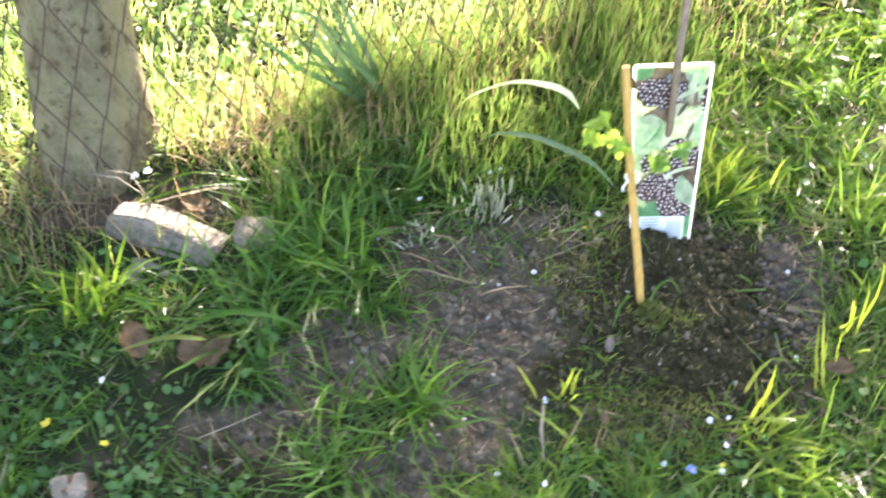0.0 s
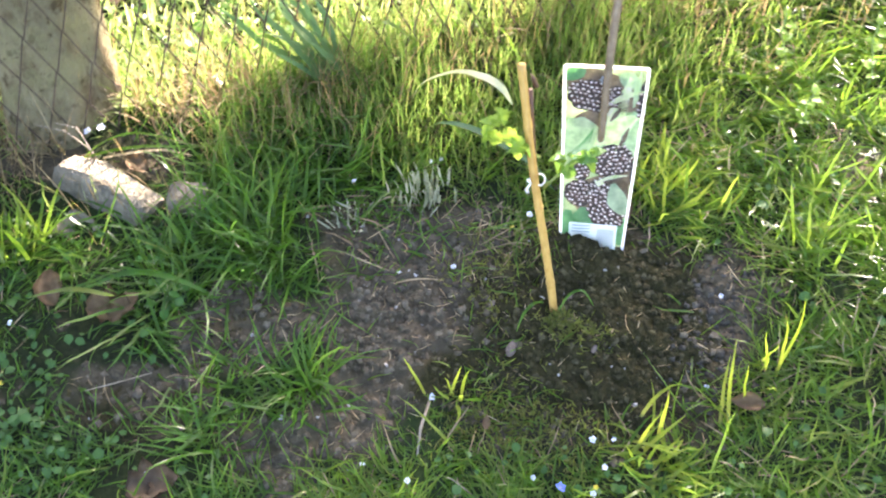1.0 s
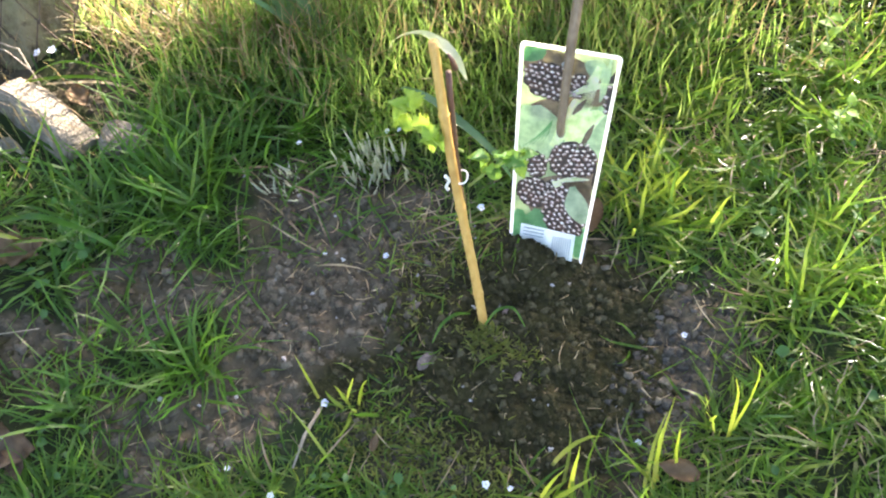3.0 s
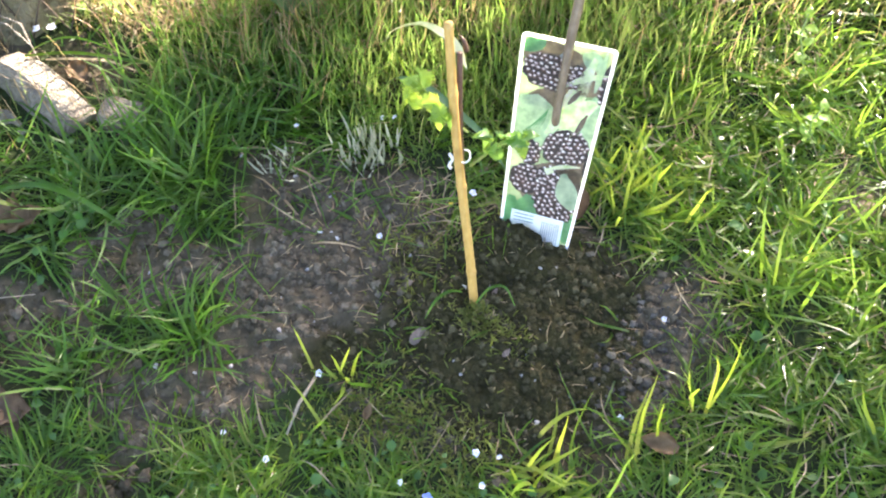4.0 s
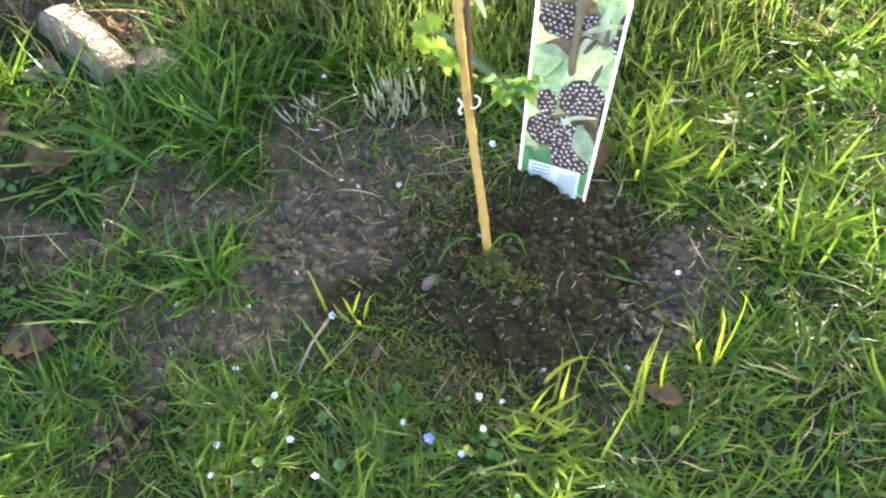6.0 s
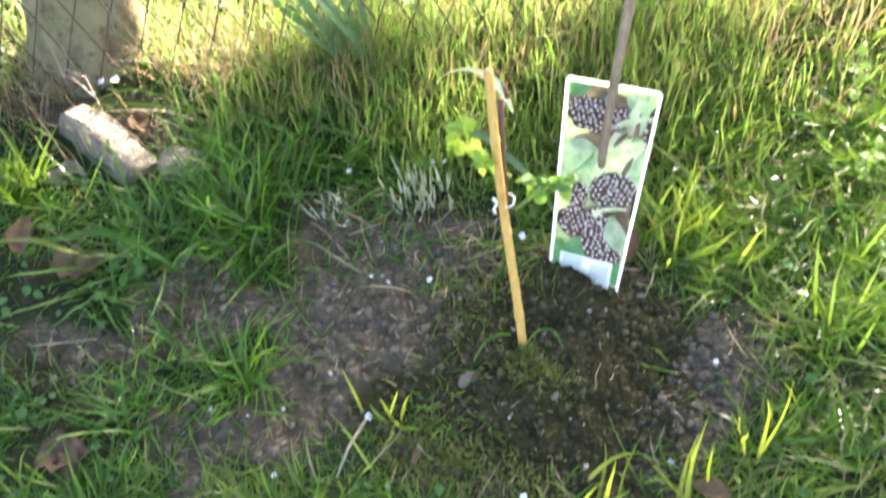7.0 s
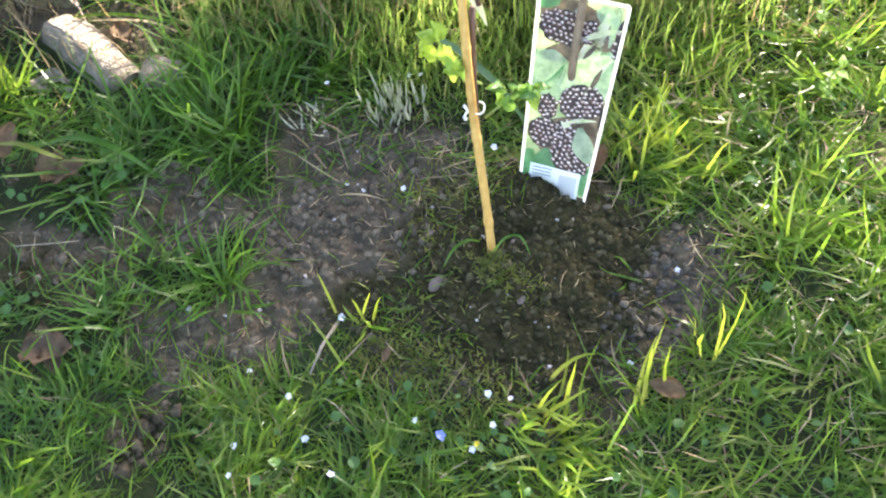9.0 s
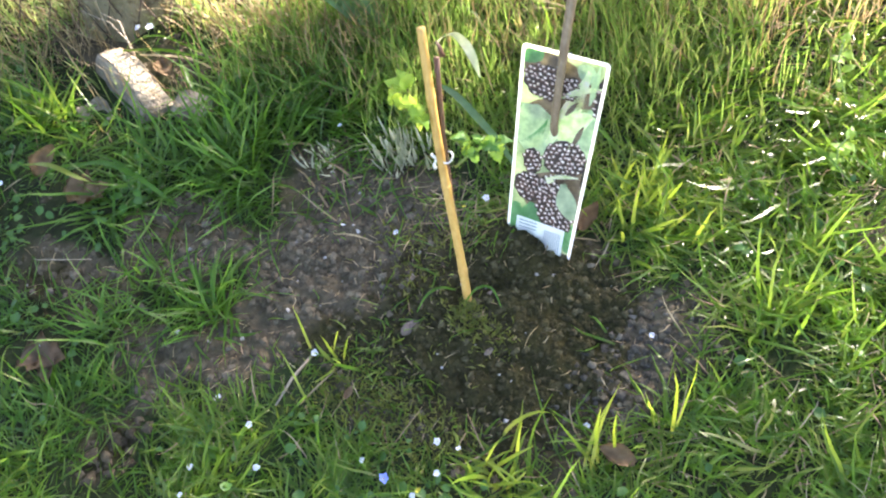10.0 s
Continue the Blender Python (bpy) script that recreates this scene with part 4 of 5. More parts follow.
def bramble():
    top = tagged(new("blackberry_plant"), "young blackberry plant with small fresh green leaves tied to stake", "plant")
    along = STAKE_B - STAKE_A
    pts = [STAKE_A + along * t + Vector((-0.003 + 0.009 * t ** 3, 0.0060 + 0.011 * t ** 3, 0.0)) for t in (-0.08, 0.1, 0.25, 0.45, 0.62, 0.8, 0.88)]
    part("main_stem", tube(pts, [0.0030, 0.0028, 0.0026, 0.0025, 0.0026, 0.003, 0.0033], 8), STEM, top)
    off = Vector((0.004, 0.014, 0.0))
    fork = STAKE_A + along * 0.62 + off
    tipl = Vector((0.042, 0.188, 0.251))
    part("side_shoot", tube([fork, fork.lerp(tipl, 0.5) + Vector((0, -0.012, 0.010)), tipl], [0.0016, 0.0013, 0.001], 6), SHOOT, top)
    fork2 = STAKE_A + along * 0.50 + off
    tipr = Vector((0.150, 0.199, 0.217))
    part("side_shoot", tube([fork2, fork2.lerp(tipr, 0.5) + Vector((0, 0, 0.008)), tipr], [0.0016, 0.0013, 0.001], 6), SHOOT, top)
    left_sprig = [((0.058, 0.183, 0.246), (-0.2, 0.1, 1.0), 0.026, 0.022, 20), ((0.050, 0.182, 0.243), (-0.9, -0.2, 0.5), 0.022, 0.018, -10), ((0.046, 0.180, 0.236), (-0.8, -0.4, -0.7), 0.026, 0.022, 15),
             ((0.052, 0.176, 0.236), (-0.2, -0.5, -0.9), 0.024, 0.019, -25), ((0.062, 0.178, 0.240), (0.5, -0.5, -0.6), 0.025, 0.018, 30), ((0.072, 0.174, 0.232), (0.6, -0.5, -0.4), 0.022, 0.018, 0),
             ((0.076, 0.174, 0.222), (0.1, -0.6, -0.7), 0.022, 0.018, 10), ((0.080, 0.170, 0.226), (0.9, -0.3, -0.2), 0.018, 0.015, -20)]
    right_sprig = [((0.108, 0.196, 0.192), (-0.6, -0.3, 0.4), 0.020, 0.016, 0), ((0.110, 0.198, 0.186), (-0.5, -0.4, -0.8), 0.026, 0.022, 10), ((0.120, 0.203, 0.192), (0.3, -0.2, 0.9), 0.018, 0.014, -15),
             ((0.126, 0.206, 0.190), (0.8, -0.3, 0.3), 0.024, 0.019, 25), ((0.132, 0.208, 0.188), (0.8, -0.4, -0.6), 0.026, 0.022, -10), ((0.138, 0.210, 0.192), (0.7, 0.2, 0.5), 0.020, 0.016, 5),
             ((0.116, 0.198, 0.180), (0.0, -0.5, -1.0), 0.024, 0.019, -5)]
    br = random.Random(12)
    extra = [(tuple(Vector(p) + Vector((br.uniform(-0.006, 0.006), br.uniform(-0.004, 0.006), br.uniform(-0.006, 0.006)))), (d[0] + br.uniform(-0.9, 0.9), d[1] + br.uniform(-0.6, 0.6), d[2] + br.uniform(-0.6, 0.6)), ln * 0.8, wd * 0.8, roll + br.uniform(-60, 60))
             for p, d, ln, wd, roll in left_sprig + right_sprig]
    for k, (p, d, ln, wd, roll) in enumerate(left_sprig + right_sprig + extra):
        bm = leaf_bmesh(ln * 0.84, wd * 0.88, 0.55, 0.35, 0.17, 11)
        for v in bm.verts:
            v.co.z += 0.0028 * noise.noise(v.co * 150 + Vector((k * 3.3, 0, 0)))
        ob = part("leaf", bm, LEAF if p[0] < 0.1 or k % 4 == 0 else LEAF_SHADED, top)
        ob.matrix_world = placed(Vector(p) + (Vector((0.015, -0.010, 0.028)) if p[0] > 0.1 else Vector((-0.003, 0.006, 0.018))), d, roll)
    # a last withered tip by the stake head
    part("bud", tube([Vector((0.083, 0.222, 0.292)), Vector((0.079, 0.224, 0.302)), Vector((0.075, 0.225, 0.308))], [0.003, 0.0022, 0.0008], 6), STEM, top)


bramble()


def plant_tie():
    top = tagged(new("plant_tie"), "white twisted plant tie holding the stem to the stake", "plant tie")
    c = STAKE_A.lerp(STAKE_B, 0.56) + Vector((0.001, 0.004, 0))
    ring = [c + Vector((0.0085 * math.cos(q), 0.0075 * math.sin(q), 0.002 * math.sin(2 * q))) for q in (2 * math.pi * k / 18 for k in range(19))]
    part("loop", tube(ring, 0.0009, 6), TIE, top)
    e = c + Vector((-0.0065, -0.0075, 0))
    for ends, radii in ((((-0.001, -0.001, 0.004), (-0.003, -0.002, 0.009)), [0.0015, 0.0017, 0.0018]),
                        (((-0.002, -0.001, -0.005), (-0.004, -0.002, -0.011), (-0.002, -0.002, -0.015)), [0.0016, 0.0014, 0.0018, 0.0020])):
        part("loose_end", tube([e] + [e + Vector(p) for p in ends], radii, 6), TIE, top)


plant_tie()


# ---- grass, the bulk of it ----
def lawn_keep(x, y):
    k = np.clip(1.15 - 1.55 * bare(x, y), 0, 1)
    patch = np.clip(0.02 + 1.35 * vnoise(x, y, 13, 21), 0, 1) * np.where(y < -0.13, 1.0, np.clip(0.6 + 1.2 * (x + 0.1), 0.6, 1))
    trunk = np.hypot(x + 0.595, y - 0.305) > 0.085
    block = (np.abs(x + 0.488) > 0.085) | (np.abs(y - 0.155) > 0.05)
    clear = (np.hypot(x + 0.272, y + 0.208) > 0.05) & (np.hypot(x + 0.43, y + 0.005) > 0.045)
    return k * patch * trunk * block * clear * behind_block(x, y) * np.where(behind(x, y) > 0.05, 0.0, 1.0)


def behind_block(x, y):
    """The bare dark hollow at the back of the concrete block."""
    return np.where((np.abs(x + 0.465) < 0.09) & (np.abs(y - 0.235) < 0.05), 0.12, 1.0)


def rim(x, y):
    """Thins the close-set grass out towards its uneven margin."""
    d = np.minimum.reduce([x + 1.05, 1.0 - x, y + 0.62, 0.95 - y])
    return np.clip((d + 0.10 * (vnoise(x, y, 7, 91) - 0.6)) / 0.16, 0, 1)


def combed(x, y, spread):
    """Headings of trodden grass: neighbours lie roughly one way, with strays."""
    return 900 * vnoise(x, y, 8, 55) + rng.normal(0, spread, len(x))


def lawn():
    x, y = scatter(230000, -1.05, 1.0, -0.62, 0.95, lambda x, y: lawn_keep(x, y) * rim(x, y))
    n = len(x)
    ln = rng.uniform(0.014, 0.062, n) * (0.75 + 0.6 * vnoise(x, y, 7, 31)) * (1 - 0.55 * blob(x, y, 0.13, -0.045, 0.12, 0.045, 8))
    width, head, turn = rng.uniform(0.0012, 0.0033, n), combed(x, y, 70), rng.uniform(-70, 70, n)
    lean = rng.uniform(12, 82, n) ** 0.5 * 9.0
    curl = rng.uniform(-5, 1, n) * -8 + np.clip(70 - lean, 0, 60) * rng.uniform(0, 1, n)
    # the left part takes the copy with shade in its colour
    shade_side = x < -0.12 + 0.25 * (vnoise(x, y, 8, 71) - 0.5)
    for k, material, label in ((shade_side, GRASS_SHADED, "short uneven lawn grass round the dry soil, shade put in its colour"), (~shade_side, GRASS, "short uneven green lawn grass with bare gaps")):
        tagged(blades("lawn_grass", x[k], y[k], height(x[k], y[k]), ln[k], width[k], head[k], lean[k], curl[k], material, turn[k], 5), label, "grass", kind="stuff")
    # longer blades that lie over, thickest at the right of the plant
    x, y = scatter(26000, -0.9, 1.0, -0.55, 0.85, lambda x, y: lawn_keep(x, y) * np.clip(1.0 - 1.6 * bare(x, y), 0, 1) * np.maximum(np.clip(0.30 + 1.3 * (x - 0.18), 0.2, 0.6) * np.clip(0.45 + 1.4 * y, 0.5, 1), np.clip(-2.2 * (y + 0.10), 0, 0.34)) * rim(x, y))
    n = len(x)
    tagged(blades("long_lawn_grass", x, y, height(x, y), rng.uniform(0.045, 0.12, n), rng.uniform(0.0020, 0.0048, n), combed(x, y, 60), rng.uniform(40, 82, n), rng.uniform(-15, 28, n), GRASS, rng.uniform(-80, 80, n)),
           "longer arching green grass blades lying over the lawn", "grass", kind="stuff")
    # long soft grass lying in swirls between the stones and the soil
    x, y = scatter(5200, -0.62, 0.0, -0.12, 0.40, lambda x, y: lawn_keep(x, y) * np.clip(1.1 - 1.8 * bare(x, y), 0, 1) * np.clip(1.25 - np.hypot((x + 0.30) / 0.26, (y - 0.17) / 0.19), 0, 1))
    n = len(x)
    tagged(blades("lying_long_grass", x, y, height(x, y) + 0.006, rng.uniform(0.06, 0.14, n), rng.uniform(0.0018, 0.0042, n), combed(x, y, 45), rng.uniform(38, 80, n), rng.uniform(-10, 30, n), GRASS_SHADED, rng.uniform(-60, 60, n)),
           "long soft green grass lying in swirls beside the soil", "grass", kind="stuff")
    # dead blades in the thatch
    x, y = scatter(9000, -0.9, 0.95, -0.55, 0.8, lambda x, y: lawn_keep(x, y) * np.where((x > 0.22) & (y > -0.05), 1.0, 0.28))
    n = len(x)
    tagged(blades("dry_thatch", x, y, height(x, y) + 0.004, rng.uniform(0.02, 0.07, n), rng.uniform(0.0009, 0.0022, n), rng.uniform(0, 360, n), rng.uniform(42, 84, n), rng.uniform(-10, 35, n), STRAW, rng.uniform(-40, 40, n)),
           "dry straw-coloured blades in the lawn", "dry grass", kind="stuff")


lawn()


def outer_lawn():
    def ring(x, y):
        d = np.minimum.reduce([x + 1.05, 1.0 - x, y + 0.62, 0.95 - y])
        inner = np.clip(1 - (d + 0.10 * (vnoise(x, y, 7, 91) - 0.6)) / 0.16, 0, 1) * (behind(x, y) < 0.8) + (behind(x, y) > 0.8)
        return np.clip(inner, 0, 1) * np.clip(1.3 - np.hypot(x, y) / 3.0, 0, 1) * np.clip(0.35 + 1.1 * vnoise(x, y, 4, 93), 0, 1)
    x, y = scatter(170000, -3.6, 3.6, -3.4, 3.8, ring)
    n = len(x)
    args = (x, y, height(x, y), rng.uniform(0.03, 0.10, n), rng.uniform(0.004, 0.008, n), rng.uniform(0, 360, n), rng.uniform(10, 65, n), rng.uniform(5, 80, n))
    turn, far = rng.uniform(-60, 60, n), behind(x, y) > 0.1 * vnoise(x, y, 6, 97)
    for k, material, label in ((~far, GRASS, "rough green lawn grass spreading away"), (far, GRASS_FAR_LIT, "rough grass spreading away beyond the fence, sunshine put in its colour")):
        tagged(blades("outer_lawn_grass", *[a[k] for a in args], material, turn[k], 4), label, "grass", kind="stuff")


outer_lawn()


def tall_grass():
    def band(x, y):
        d = -behind(x, y)
        edge = 0.30 - 0.14 * np.clip((x - 0.1) / 0.5, 0, 1) - 0.15 * np.clip((-0.06 - x) / 0.1, 0, 1)
        k = np.clip((edge - d) / 0.14, 0, 1) * (d > -0.06) * np.clip(0.25 + 1.3 * vnoise(x, y, 11, 41), 0, 1)
        return k * behind_block(x, y) * (bare(x, y) < 0.3) * (np.hypot(x + 0.595, y - 0.305) > 0.09) * np.clip((x + 0.42) / 0.12, 0.12, 1) * np.clip(1.0 - 4.5 * (x - 0.10), 0.14, 1)
    x, y = scatter(90000, -1.1, 0.95, 0.0, 1.1, band)
    n = len(x)
    d = -behind(x, y)
    ln = rng.uniform(0.035, 0.12, n) * np.clip(1.15 - d * 1.4, 0.6, 1.2) * np.clip(1.0 - 1.6 * (x - 0.12), 0.5, 1.0) * (1 - 0.4 * np.exp(-((x - 0.0) / 0.13) ** 2)) * (1 - 0.45 * np.exp(-((x + 0.235) / 0.07) ** 2 - ((y - 0.37) / 0.07) ** 2))
    tagged(blades("tall_grass", x, y, height(x, y), ln, rng.uniform(0.0009, 0.0024, n), rng.uniform(0, 360, n), rng.uniform(0, 22, n), rng.uniform(0, 42, n), GRASS_DEEP, rng.uniform(-60, 60, n), 5),
           "long upright uncut grass along the fence", "grass", kind="stuff")
    x, y = scatter(26000, -1.0, 0.9, 0.0, 1.1, lambda x, y: np.where((x > -0.5) & (x < -0.2), 1.0, 0.6) * behind_block(x, y) * np.clip(1 - np.abs(behind(x, y)) / 0.19, 0, 1) * np.clip(0.2 + 1.2 * vnoise(x, y, 6, 47), 0, 1) * (np.hypot(x + 0.595, y - 0.305) > 0.09))
    n = len(x)
    tagged(blades("dry_stalks", x, y, height(x, y), rng.uniform(0.04, 0.13, n), rng.uniform(0.0007, 0.0018, n), rng.uniform(0, 360, n), rng.uniform(0, 30, n), rng.uniform(0, 45, n), DRY_STALK, rng.uniform(-40, 40, n), 5),
           "dry brown stalks standing along the fence", "dry grass", kind="stuff")
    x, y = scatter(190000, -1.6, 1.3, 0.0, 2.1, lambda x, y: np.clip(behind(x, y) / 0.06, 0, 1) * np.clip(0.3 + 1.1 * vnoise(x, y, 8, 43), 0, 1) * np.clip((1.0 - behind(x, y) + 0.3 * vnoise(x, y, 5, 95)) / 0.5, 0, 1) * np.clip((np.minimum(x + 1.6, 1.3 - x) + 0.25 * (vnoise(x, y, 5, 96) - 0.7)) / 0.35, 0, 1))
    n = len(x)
    tagged(blades("meadow_grass", x, y, height(x, y), rng.uniform(0.025, 0.075, n) * np.clip(1.0 + 2.2 * (x + 0.25), 0.8, 1), rng.uniform(0.0014, 0.0036, n), rng.uniform(0, 360, n), rng.uniform(0, 45, n), rng.uniform(5, 80, n), GRASS_FAR_LIT, rng.uniform(-60, 60, n), 4),
           "grass beyond the wire fence with sun and haze in its colour", "grass", kind="stuff")


tall_grass()


def soil_litter():
    on = lambda x, y: np.clip(1.6 * bare(x, y) - 0.4, 0, 1)
    x, y = scatter(900, -0.42, 0.42, -0.2, 0.3, lambda x, y: on(x, y) * np.clip(1.1 - damp_and_shade(x, y), 0.18, 1))
    n = len(x)
    tagged(blades("straw_bits", x, y, height(x, y) + 0.006, rng.uniform(0.006, 0.026, n), rng.uniform(0.0007, 0.0016, n), rng.uniform(0, 360, n), rng.uniform(70, 92, n), rng.uniform(-10, 15, n), STRAW, rng.uniform(-40, 40, n)),
           "short bits of straw and root on the soil", "straw", kind="stuff")
    x, y = scatter(140, 0.02, 0.36, -0.05, 0.27, lambda x, y: np.clip(1.5 * damp_and_shade(x, y) - 0.3, 0, 1))
    n = len(x)
    tagged(blades("root_bits", x, y, height(x, y) + 0.006, rng.uniform(0.003, 0.014, n), rng.uniform(0.0006, 0.0016, n), rng.uniform(0, 360, n), rng.uniform(78, 92, n), rng.uniform(-6, 6, n), STRAW, rng.uniform(-40, 40, n), 3),
           "short pale root ends and chips on the dark compost", "roots", kind="stuff")
    for count, material, kind_name, label in ((260, GRASS_SHADED, "lying_grass", "green grass blades lying over the edge of the dry soil"), (70, STRAW, "lying_straw", "dry blades lying over the edge of the dry soil")):
        x, y = scatter(count, -0.30, 0.06, 0.08, 0.32, lambda x, y: np.clip(1.35 - np.hypot((x + 0.11) / 0.15, (y - 0.20 + 0.25 * (x + 0.11)) / 0.075), 0, 1))
        n = len(x)
        tagged(blades(kind_name, x, y, height(x, y) + 0.003, rng.uniform(0.03, 0.09, n), rng.uniform(0.0014, 0.0032, n), rng.uniform(-60, 60, n) + rng.integers(0, 2, n) * 180, rng.uniform(45, 82, n), rng.uniform(0, 40, n), material, rng.uniform(-50, 50, n), 5),
               label, "grass", kind="stuff")
    x, y = scatter(300, -0.10, 0.14, 0.12, 0.33, lambda x, y: np.clip(1.3 - np.hypot((x - 0.03) / 0.09, (y - 0.22) / 0.07), 0, 1))
    n = len(x)
    tagged(blades("withered_strands", x, y, height(x, y) + 0.003, rng.uniform(0.015, 0.05, n), rng.uniform(0.0008, 0.0018, n), rng.uniform(0, 360, n), rng.uniform(35, 88, n), rng.uniform(-10, 40, n), STRAW, rng.uniform(-40, 40, n), 5),
           "pale withered strands of grass behind the stake", "dry grass", kind="stuff")
    x, y = scatter(420, -0.16, 0.16, 0.08, 0.30, lambda x, y: on(x, y) * np.clip(vnoise(x, y, 14, 61) * 1.6 - 0.5, 0, 1) * (damp_and_shade(x, y) < 0.8))
    n = len(x)
    tagged(blades("soil_sprouts", x, y, height(x, y), rng.uniform(0.008, 0.028, n), rng.uniform(0.0010, 0.0022, n), rng.uniform(0, 360, n), rng.uniform(5, 60, n), rng.uniform(0, 60, n), GRASS, rng.uniform(-60, 60, n)),
           "short thin sprouts of grass and moss on the soil", "sprouts", kind="stuff")
    x, y = scatter(1500, -0.40, 0.45, -0.2, 0.25, lambda x, y: on(x, y) * np.clip(vnoise(x, y, 10, 67) * 1.7 - 0.8, 0, 1) * np.where(x < -0.08, 1.0, 0.55) * (damp_and_shade(x, y) < 0.6))
    n = len(x)
    tagged(blades("thin_grass", x, y, height(x, y), rng.uniform(0.02, 0.07, n), rng.uniform(0.0012, 0.0026, n), rng.uniform(0, 360, n), rng.uniform(20, 75, n), rng.uniform(0, 60, n), GRASS, rng.uniform(-60, 60, n)),
           "sparse thin grass blades over the soil", "grass", kind="stuff")


soil_litter()


# ---- tufts and single blades that stand out ----
def tuft(name, x, y, n, ln, wd, lean, curl, material, label, spread=0.02, head=None, fan=180, group="grass tufts", category="grass tuft", seed=1):
    r = np.random.default_rng(seed)
    px, py = x + r.normal(0, spread, n), y + r.normal(0, spread, n)
    hd = r.uniform(0, 360, n) if head is None else head + r.uniform(-fan, fan, n)
    top = tagged(new(name), label, category, group)
    top.location = (x, y, zat(x, y))
    args = [px, py, height(px, py), r.uniform(*ln, n), r.uniform(*wd, n), hd, r.uniform(*lean, n), r.uniform(*curl, n)]
    tw = r.uniform(-60, 60, n)
    for k in range(n):
        one = [np.array([a[k]]) for a in args]
        one[0], one[1], one[2] = one[0] - x, one[1] - y, one[2] - top.location.z
        ob = blades("blade", *one, material, tw[k:k + 1])
        ob.parent = top
    return top


tuft("grass_tuft", -0.262, 0.165, 90, (0.055, 0.135), (0.0024, 0.005), (8, 48), (15, 70), GRASS_SHADED, "tall green grass tuft between soil and stones", 0.028, seed=2)
tuft("grass_tuft", -0.33, 0.10, 60, (0.05, 0.115), (0.0024, 0.0046), (18, 65), (20, 70), GRASS_SHADED, "low green grass tuft near the stones", 0.03, seed=3)
tuft("grass_tuft", -0.137, -0.05, 78, (0.05, 0.115), (0.0022, 0.0042), (10, 62), (10, 60), GRASS_SHADED, "green grass tuft on dry soil", 0.016, seed=4)
tuft("grass_tuft", -0.225, -0.13, 58, (0.045, 0.11), (0.0019, 0.0038), (15, 60), (10, 80), GRASS_SHADED, "spreading green grass tuft on dry soil", 0.02, seed=5)
tuft("grass_tuft", -0.235, -0.045, 46, (0.04, 0.095), (0.0019, 0.0038), (20, 72), (5, 45), GRASS_SHADED, "loose green grass tuft on dry soil", 0.026, seed=17)
tuft("grass_tuft", -0.56, 0.06, 46, (0.06, 0.13), (0.003, 0.006), (5, 35), (10, 60), GRASS, "sunlit grass tuft by the concrete block", 0.02, seed=6)
tuft("grass_tuft", 0.287, -0.045, 30, (0.04, 0.085), (0.003, 0.0052), (8, 50), (10, 70), GRASS_SUN_TINT, "yellow-green grass tuft beside the soil, sunlight put in its colour", 0.02, seed=7)
tuft("grass_tuft", 0.297, -0.078, 24, (0.04, 0.08), (0.003, 0.0052), (20, 60), (10, 60), GRASS_SUN_TINT, "yellow-green grass tuft beside the soil, sunlight put in its colour", 0.018, head=10, fan=70, seed=8)
tuft("grass_tuft", 0.255, 0.315, 74, (0.035, 0.085), (0.0028, 0.0052), (8, 62), (0, 45), GRASS_SUN_TINT, "yellow-green grass tuft behind the plant tag, sunlight put in its colour", 0.026, head=60, fan=110, seed=9)
tuft("grass_tuft", 0.45, 0.275, 70, (0.06, 0.13), (0.0022, 0.0042), (10, 50), (10, 70), GRASS, "bright green grass tuft in the lawn", 0.025, seed=10)
tuft("grass_tuft", 0.40, 0.09, 6, (0.08, 0.13), (0.003, 0.0048), (0, 25), (5, 25), GRASS_SUN_TINT, "few broad upright grass blades coloured as if in sun", 0.010, seed=11)
tuft("grass_tuft", 0.355, 0.025, 5, (0.07, 0.12), (0.003, 0.0046), (10, 40), (5, 35), GRASS_SUN_TINT, "few broad upright grass blades coloured as if in sun", 0.014, head=150, fan=50, seed=12)
tuft("grass_tuft", 0.036, -0.025, 7, (0.035, 0.065), (0.003, 0.005), (0, 35), (0, 40), GRASS_SUN_TINT, "few grass blades coloured sun-bright at the edge of the soil", 0.008, seed=13)
tuft("cut_grass_tuft", -0.062, 0.252, 84, (0.025, 0.055), (0.0024, 0.0044), (0, 18), (0, 12), STUB, "tuft of pale cut grass stubble", 0.016, seed=14)
tuft("cut_grass_tuft", -0.15, 0.20, 40, (0.018, 0.035), (0.002, 0.0035), (0, 45), (0, 15), STUB, "small tuft of pale cut grass stubble", 0.012, seed=15)
for k, (x, y, n) in enumerate([(-0.40, 0.345, 70), (-0.35, 0.385, 80), (-0.37, 0.36, 60), (-0.45, 0.30, 36), (-0.585, 0.225, 22), (-0.655, 0.22, 30), (-0.70, 0.18, 30), (0.235, 0.66, 40), (0.33, 0.70, 50), (-0.28, 0.36, 24)]):
    tuft("dry_grass_tuft", x, y, n, (0.04, 0.12), (0.001, 0.0024), (0, 45), (0, 50), STRAW, "tangle of dry brown grass stalks by the fence", 0.024, group="dry tufts by the fence", category="dry grass", seed=30 + k)
tuft("strap_leaf_clump", -0.222, 0.415, 20, (0.11, 0.23), (0.007, 0.012), (12, 46), (3, 26), IRIS, "clump of long bluish green strap leaves", 0.012, head=168, fan=26, group="clumps by the fence", category="leaf clump", seed=16)


